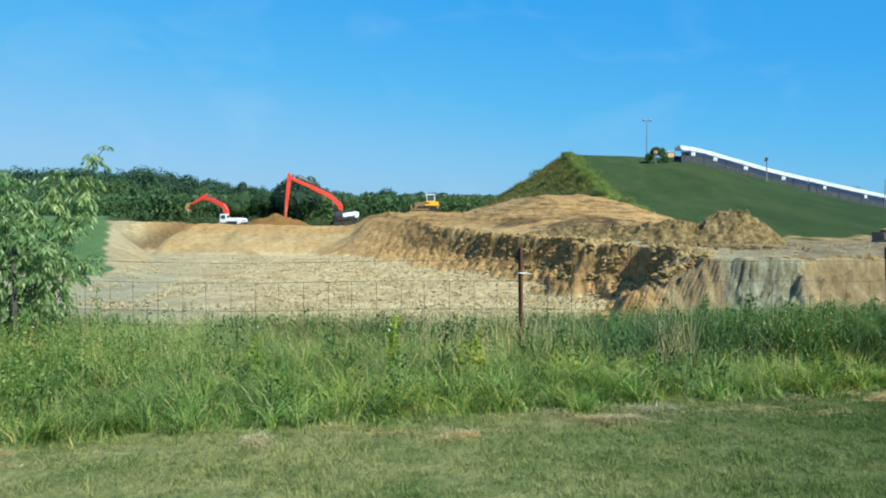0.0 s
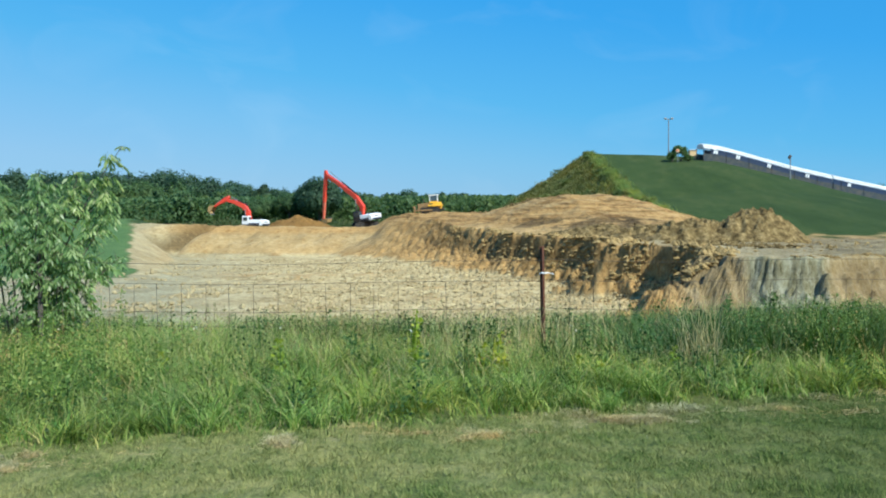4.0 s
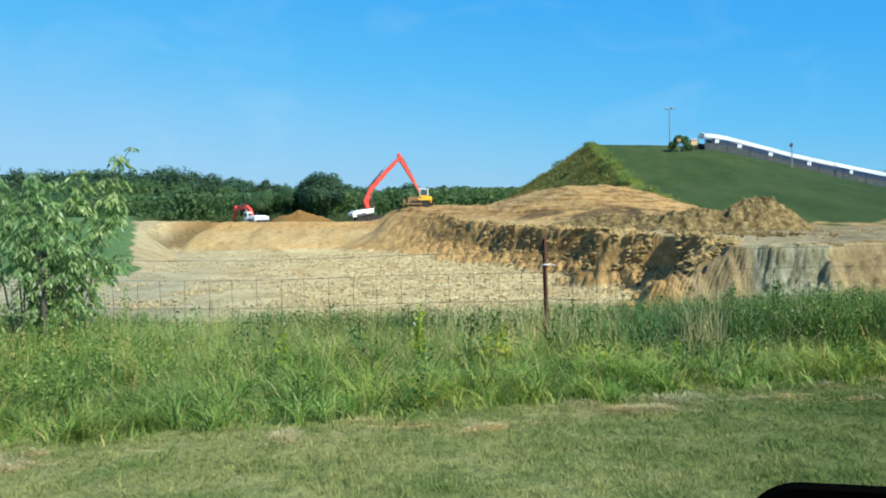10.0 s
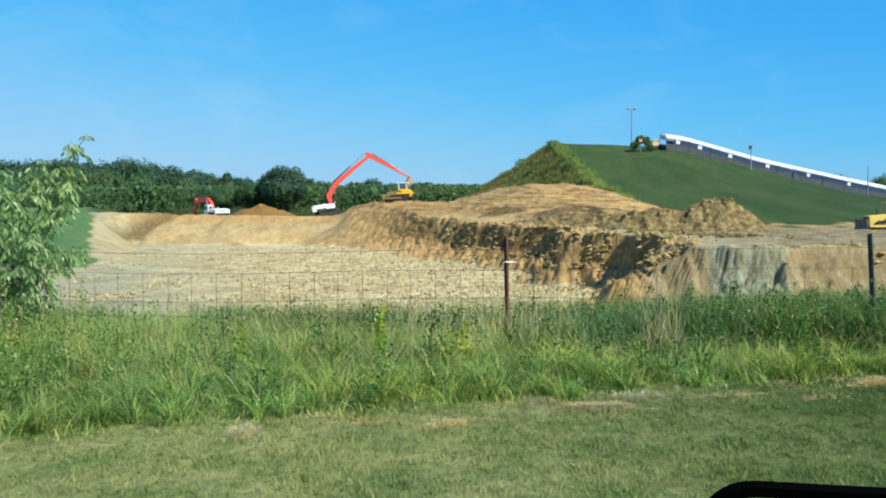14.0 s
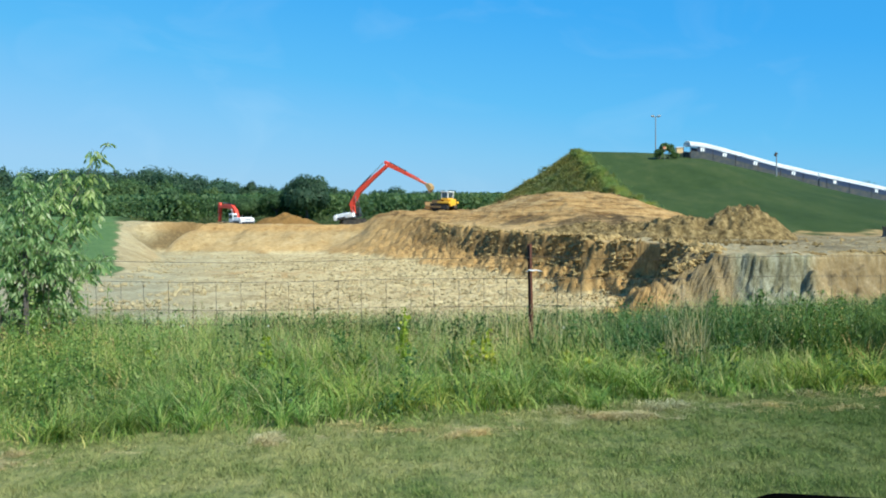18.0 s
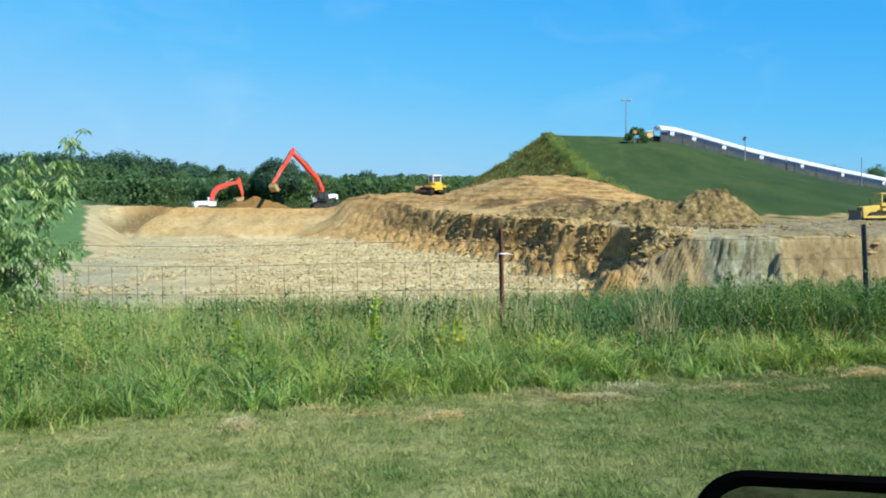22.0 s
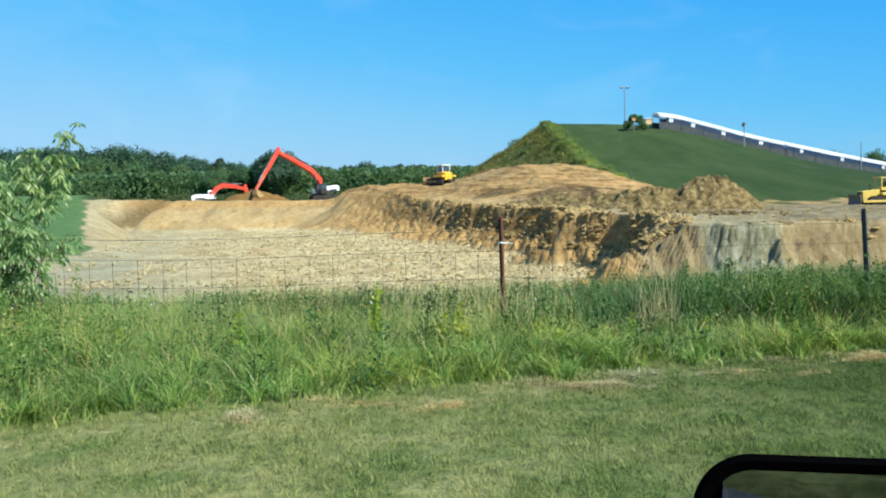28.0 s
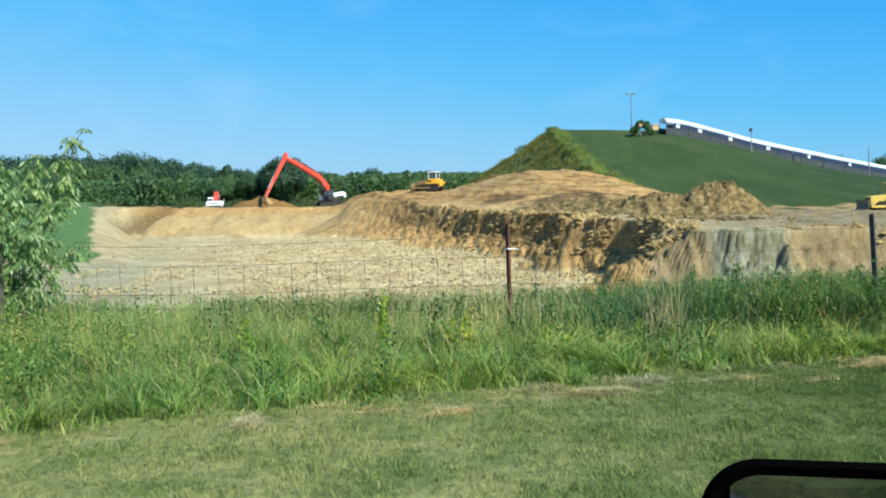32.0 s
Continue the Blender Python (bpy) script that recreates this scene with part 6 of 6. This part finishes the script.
def sapling():
    rs = np.random.RandomState(81)
    bx, by = -5.50, 12.0
    foot = float(land(bx, by))
    root = thing("sapling", "young multi-stemmed tree with drooping light green leaves", "tree")
    root.location, root.scale = (bx, by, foot), (1.09, 1.12, 1.13)
    # stems: base offset, top offset and height
    stems = [((-0.10, 0.0), (1.25, -0.15), 2.55), ((0.0, 0.1), (0.55, 0.1), 2.30), ((-0.2, 0.0), (0.05, 0.2), 2.15), ((-0.3, 0.1), (-0.6, 0.0), 2.20),
             ((0.1, -0.1), (0.95, -0.3), 1.75), ((0.0, -0.1), (0.35, -0.5), 1.55), ((-0.4, -0.1), (-1.1, -0.2), 1.85), ((0.15, 0.0), (1.05, 0.1), 1.25), ((-0.5, 0.0), (-1.7, 0.1), 1.9), ((-0.7, 0.0), (-0.9, -0.4), 1.5),
             ((0.05, -0.2), (0.30, -0.6), 2.25), ((0.1, 0.2), (0.75, 0.4), 2.05), ((-0.1, -0.2), (-0.25, -0.5), 2.35), ((0.2, -0.1), (0.70, -0.6), 1.45)]
    branches = []
    for i, (b, t, h) in enumerate(stems):
        pts = []
        for k in range(9):
            s = k / 8
            pts.append(Vector((b[0] + (t[0] - b[0]) * s ** 1.5 + 0.04 * math.sin(5 * s + i), b[1] + (t[1] - b[1]) * s ** 1.3, h * s * (1 - 0.04 * s))))
        bm = tube(pts, [0.013 * (1 - k / 9) + 0.002 for k in range(9)], 5)
        holder = part("branch", bm, BARK, root)
        twigs = []
        for k in range(16):
            low = 0.24 if i % 3 == 1 else 0.48
            s = low + (1 - low) * (k + rs.rand()) / 16
            if i == 0 and s > 0.80 and k % 3 == 0:
                continue
            j = min(7, int(s * 8))
            p = pts[j].lerp(pts[j + 1], s * 8 - j)
            a = rs.uniform(0, 2 * math.pi)
            L = (0.42 - 0.26 * s) * (0.6 + 0.7 * rs.rand())
            e = p + Vector((math.cos(a) * L, math.sin(a) * L * 0.8, L * 0.55))
            part("twig", rod(p, e, 0.003, 0.0015, 4), BARK, holder)
            twigs.append((p, e))
        vs, qs = [], []
        for p, e in twigs:
            for r in range(6):
                q = p.lerp(e, 0.35 + 0.65 * rs.rand())
                v, f = compound_leaf(rs, q, rs.uniform(0, 2 * math.pi), 0.25 + 0.7 * rs.rand(), 0.125 + 0.075 * rs.rand())
                qs += [tuple(c + len(vs) for c in face) for face in f]
                vs += v
        for r in range(6):
            v, f = compound_leaf(rs, pts[8], r * 1.05, 0.1 + 0.5 * rs.rand(), 0.085)
            qs += [tuple(c + len(vs) for c in face) for face in f]
            vs += v
        leaves = new("leaves", mesh_from("leaves", vs, qs, SAPLING))
        leaves.parent = holder
        branches.append(holder)
    return branches


SAP_BRANCHES = sapling()


# ---- the parked car ----
def car():
    root = thing("car", "dark car parked at the roadside with its door mirror", "car")
    root.location = (0, 0, 0)
    part("sill", box((3.0, 0.12, 0.16), (0.2, 0.44, 0.36), 0.03), CARPAINT, root)
    for x in (-1.45, 1.75):
        for y in (0.33, -1.22):
            wheel = part("wheel", rod((x, y - 0.11, 0.33), (x, y + 0.11, 0.33), 0.34, sides=24), BLACK, root)
            part("rim", rod((x, y - 0.115, 0.33), (x, y + 0.115, 0.33), 0.21, sides=16), STEEL, wheel)
    door = part("door", box((1.55, 0.07, 0.66), (0.15, 0.47, 0.76), 0.03), CARPAINT, root)
    part("door_handle", box((0.20, 0.03, 0.035), (-0.42, 0.52, 0.98), 0.008), BLACK, door)
    fender = prism([(0.95, 0.45), (1.35, 0.45), (1.42, 0.62), (1.60, 0.74), (1.90, 0.74), (2.08, 0.62), (2.14, 0.42), (2.40, 0.42), (2.42, 0.82), (2.20, 0.98), (0.95, 1.09)], 0.08, 0.015)
    bmesh.ops.translate(fender, verts=fender.verts, vec=(0, 0.45, 0))
    part("front_fender", fender, CARPAINT, root)
    quarter = prism([(-0.66, 0.42), (-1.10, 0.42), (-1.17, 0.62), (-1.32, 0.74), (-1.58, 0.74), (-1.73, 0.62), (-1.80, 0.45), (-2.15, 0.48), (-2.18, 1.09), (-0.66, 1.09)], 0.08, 0.015)
    bmesh.ops.translate(quarter, verts=quarter.verts, vec=(0, 0.45, 0))
    part("rear_quarter", quarter, CARPAINT, root)
    hood = prism([(0.92, 1.02), (0.95, 1.11), (1.60, 1.08), (2.20, 1.0), (2.38, 0.90), (2.36, 0.80)], 1.66, 0.03)
    bmesh.ops.translate(hood, verts=hood.verts, vec=(0, -0.42, 0))
    part("hood", hood, CARPAINT, root)
    part("bumper", box((0.16, 1.76, 0.28), (2.42, -0.42, 0.52), 0.05), BLACK, root)
    for y in (0.30, -1.14):
        part("headlight", box((0.10, 0.26, 0.16), (2.40, y, 0.78), 0.03), GLASS, root)
    part("far_fender", box((1.3, 0.08, 0.55), (1.65, -1.28, 0.80), 0.03), CARPAINT, root)
    part("far_door", box((1.35, 0.07, 0.66), (0.28, -1.30, 0.76), 0.03), CARPAINT, root)
    roof = prism([(0.36, 1.93), (0.30, 1.99), (-0.7, 2.02), (-1.95, 1.97), (-2.0, 1.92)], 1.56, 0.02)
    bmesh.ops.translate(roof, verts=roof.verts, vec=(0, -0.42, 0))
    part("roof", roof, CARPAINT, root)
    for y in (0.40, -1.24):
        part("windscreen_pillar", rod((0.98, y, 1.07), (0.36, y * 0.92 - 0.02, 1.95), 0.04, sides=6), CARPAINT, root)
        part("rear_pillar", rod((-2.12, y, 1.07), (-1.95, y * 0.92 - 0.02, 1.95), 0.05, sides=6), CARPAINT, root)
    part("windscreen", box((0.02, 1.5, 1.02), (0.67, -0.42, 1.51), 0.0, Matrix.Rotation(radians(-35), 4, "Y")), GLASS, root)
    # door mirror: local x across the glass, y out of it
    m = Matrix.Translation((0.3395, 0.790, 1.3828)) @ Matrix.Rotation(radians(-13), 4, "Z") @ Matrix.Rotation(radians(3), 4, "X")

    def rounded(w, h, r, y, bm):
        ring = []
        for cx, cz, a0 in ((w / 2 - r, h / 2 - r, 0), (-w / 2 + r, h / 2 - r, 90), (-w / 2 + r, -h / 2 + r, 180), (w / 2 - r, -h / 2 + r, 270)):
            for k in range(12):
                a = radians(a0 + 90 * k / 11)
                ring.append(bm.verts.new((cx + r * math.cos(a), y, cz + r * math.sin(a))))
        return ring
    bm = bmesh.new()
    W, H = 0.225, 0.150
    loops = [rounded(W - 0.034, H - 0.027, 0.034, 0.034, bm), rounded(W - 0.032, H - 0.025, 0.036, -0.003, bm), rounded(W - 0.010, H - 0.006, 0.046, -0.006, bm), rounded(W, H, 0.052, 0.001, bm), rounded(W * 0.985, H * 0.97, 0.050, 0.010, bm), rounded(W * 0.74, H * 0.52, 0.03, 0.075, bm)]
    for a, b in zip(loops[:-1], loops[1:]):
        for k in range(len(a)):
            bm.faces.new((a[k], a[(k + 1) % len(a)], b[(k + 1) % len(a)], b[k]))
    bm.faces.new(loops[-1])
    bmesh.ops.recalc_face_normals(bm, faces=bm.faces)
    housing = part("mirror_housing", bm, BLACK, root)
    housing.matrix_basis = m
    bm = bmesh.new()
    bm.faces.new(rounded(W - 0.033, H - 0.026, 0.034, 0.0, bm))
    bmesh.ops.solidify(bm, geom=list(bm.faces), thickness=0.003)
    mm, n, l, p = material("mirror_glass")
    p.inputs["Metallic"].default_value, p.inputs["Roughness"].default_value = 1.0, 0.02
    p.inputs["Base Color"].default_value = (0.24, 0.27, 0.28, 1)
    glass = part("mirror_glass", bm, mm, housing)
    glass.matrix_basis = pose(0, 0.014, 0, -3.2, 0, -12)
    part("mirror_arm", rod((0.36, 0.50, 1.05), (0.37, 0.78, 1.36), 0.035, 0.03, 10), BLACK, root)


car()


def roadside_hedge():
    """Dark bushes across the road, seen only in the car's mirror."""
    rs = np.random.RandomState(91)
    pts, faces = [], []
    for k in range(46):
        x = -70 + 2.1 * k + rs.rand()
        pts.append(crown_points(rs, 320, (x, -13 - 2 * rs.rand(), 1.5), (2.0, 1.6, 2.6 + rs.rand()), 10, faces))
    v, q = leaf_quads(np.concatenate(pts), 9, 0.22, 0.5, None, np.concatenate(faces))
    keep = v.reshape(-1, 4, 3)[:, :, 2].min(1) > -0.4
    v = v.reshape(-1, 4, 3)[keep].reshape(-1, 3)
    tagged(new("roadside_hedge", strip_mesh("roadside_hedge", v, np.arange(len(v)).reshape(-1, 4), WEED)), "dark green hedge across the road", "hedge", kind="stuff")


roadside_hedge()


# ---- movement ----
def motions():
    def smooth_rows(keys, step=0.5):
        ts = np.arange(0, 32.01, step)
        cols = np.array(keys, dtype=float)
        return ts, [np.interp(ts, cols[:, 0], cols[:, k]) for k in range(1, cols.shape[1])]

    def machine(parts, base, boom_len, stick_len, foot, keys, settle=0.0):
        root, house, boom, stick, bucket = parts
        root.matrix_basis = base
        lean = base.to_euler().z
        ts, (yaw, lift, drop, curl) = smooth_rows(keys)
        rows = {k: [] for k in ("house", "boom", "stick", "bucket")}
        for t, a, b, s, c in zip(ts, yaw, lift, drop, curl):
            turn = Matrix.Rotation(radians(a) - lean, 4, "Z")
            at_foot = turn @ Matrix.Translation(foot)
            bm = at_foot @ Matrix.Rotation(radians(-b), 4, "Y")
            elbow = at_foot @ (Matrix.Rotation(radians(-b), 4, "Y") @ Vector((boom_len, 0, 0)))
            sm = Matrix.Translation(elbow) @ turn @ Matrix.Rotation(radians(s), 4, "Y")
            tip = sm @ Vector((stick_len, 0, 0))
            rows["house"].append((t, Matrix.Rotation(radians(settle), 4, "Y") @ turn))
            rows["boom"].append((t, bm))
            rows["stick"].append((t, sm))
            rows["bucket"].append((t, Matrix.Translation(tip) @ turn @ Matrix.Rotation(radians(c), 4, "Y")))
        walk(house, rows["house"])
        walk(boom, rows["boom"])
        walk(stick, rows["stick"])
        walk(bucket, rows["bucket"])

    # seconds, swing, boom lift, stick droop, bucket droop
    machine(LR, LR_BASE, 10.44, 7.7, (0.45, 0, 1.75), [
        (0, 182, 41.8, 78, 100), (3, 181, 44.3, 80, 110), (3.5, 157, 44.6, 76, 125), (4.5, 134, 48.8, 79, 140), (5.5, 112, 52.8, 81, 145), (6, 98, 52.4, 80, 145),
        (7, 77, 52.8, 79, 140), (8, 53, 53.5, 78, 130), (9, 29, 53.6, 74, 125), (10, 24, 51.8, 64, 120), (11, 23, 49.8, 56, 110), (12, 22, 48.8, 42, 95),
        (13, 17, 47.1, 32, 85), (14, 12, 46.8, 32, 80), (14.5, 7, 47.8, 32, 75), (16.5, -10, 46.2, 27, 20), (17.5, -15, 44.8, 27, 15), (18, -25, 45.8, 29, 25),
        (18.5, -36, 46.8, 32, 60), (19, -48, 46.8, 36, 75), (19.5, -60, 47.8, 38, 80), (20, -73, 47.8, 36, 85), (20.5, -84, 48.3, 36, 90), (21, -96, 47.8, 35, 95),
        (21.5, -108, 48.8, 37, 95), (22, -117, 47.5, 37, 90), (23, -129, 46.8, 36, 80), (24, -133, 45.1, 35, 75), (25.5, -133, 41.6, 39, 85), (28, -133, 40.1, 47, 95),
        (30, -132, 40.1, 48, 95), (32, -133, 41.4, 50, 95)], -4.0)
    machine(SE, SE_BASE, 5.86, 2.5, (0.35, 0, 1.6), [
        (0, 163, 39.5, 24, 20), (6, 163, 40, 26, 20), (7, 154, 39.3, 33, 22), (8, 140, 31.5, 40, 30), (9, 132, 24, 58, 70), (10, 133, 13, 76, 110), (11, 131, 10, 75, 115),
        (13, 132, 14, 76, 118), (14, 133, 13.5, 76, 115), (14.5, 133, 14, 80, 115), (16.5, 135, 20, 82, 120), (17.5, 135, 19, 82, 125), (18.5, 135, 24, 84, 135),
        (19, 132, 28, 84, 145), (19.5, 124, 31, 86, 150), (20, 111, 39, 88, 150), (20.5, 94, 42, 88, 150), (21, 70, 34, 90, 150), (21.5, 43, 36.5, 89, 140),
        (22, 24, 37, 74, 120), (23, 13, 36, 50, 95), (24, 12, 27, 40, 100), (25.5, 8, 13, 58, 110), (28, 9, 11, 72, 120), (30, 12, 10, 85, 130),
        (30.5, 32, 11, 88, 140), (31, 60, 12, 86, 150), (31.5, 88, 9, 90, 150), (32, 98, 6, 92, 150)])

    # bulldozer: seconds, place across and ahead, heading
    rows = []
    ts, (dx, dy, heading) = smooth_rows([
        (0, -2.4, 143, 178), (1, -3.3, 143, 178), (2, -3.6, 143, 178), (3, -4.5, 143, 178), (3.5, -4.9, 143, 178), (5.5, -5.4, 143, 178), (7, -6.3, 143, 178),
        (9, -6.5, 143, 178), (10, -6.9, 143, 179), (11, -6.7, 143, 178), (12, -6.2, 142, 176), (13, -4.6, 142, 173), (14, -4.2, 142, 170), (16.5, -2.3, 140, 160),
        (17.5, -1.6, 139, 148), (18.5, -0.7, 138, 136), (20, 0.1, 137, 126), (21.5, 1.1, 136, 122), (24, 2.2, 135, 120), (28, 2.7, 134, 126), (30, 1.7, 135, 142), (32, 0.2, 136, 158)])
    for t, x, y, a in zip(ts, dx, dy, heading):
        ahead = (math.cos(radians(a)), math.sin(radians(a)))
        z0, z1 = float(land(x + ahead[0], y + ahead[1])), float(land(x - ahead[0], y - ahead[1]))
        tilt = max(-2.5, min(2.5, math.degrees(math.atan2(z1 - z0, 2.0))))
        rows.append((t, pose(x, y, max((z0 + z1) / 2, float(land(x, y))) - 0.03, 0, 0, a) @ pose(0, 0, 0, 0, tilt, 0)))
    walk(DOZER, rows)

    # the sapling's branches stir in the wind
    for k, b in enumerate(SAP_BRANCHES):
        ts = np.arange(0, 32.01, 0.5)
        walk(b, [(t, pose(0, 0, 0, 0.9 * math.sin(1.9 * t + k), 1.3 * math.sin(1.3 * t + 1.7 * k) + 0.6 * math.sin(4.1 * t + k), 0)) for t in ts])


motions()
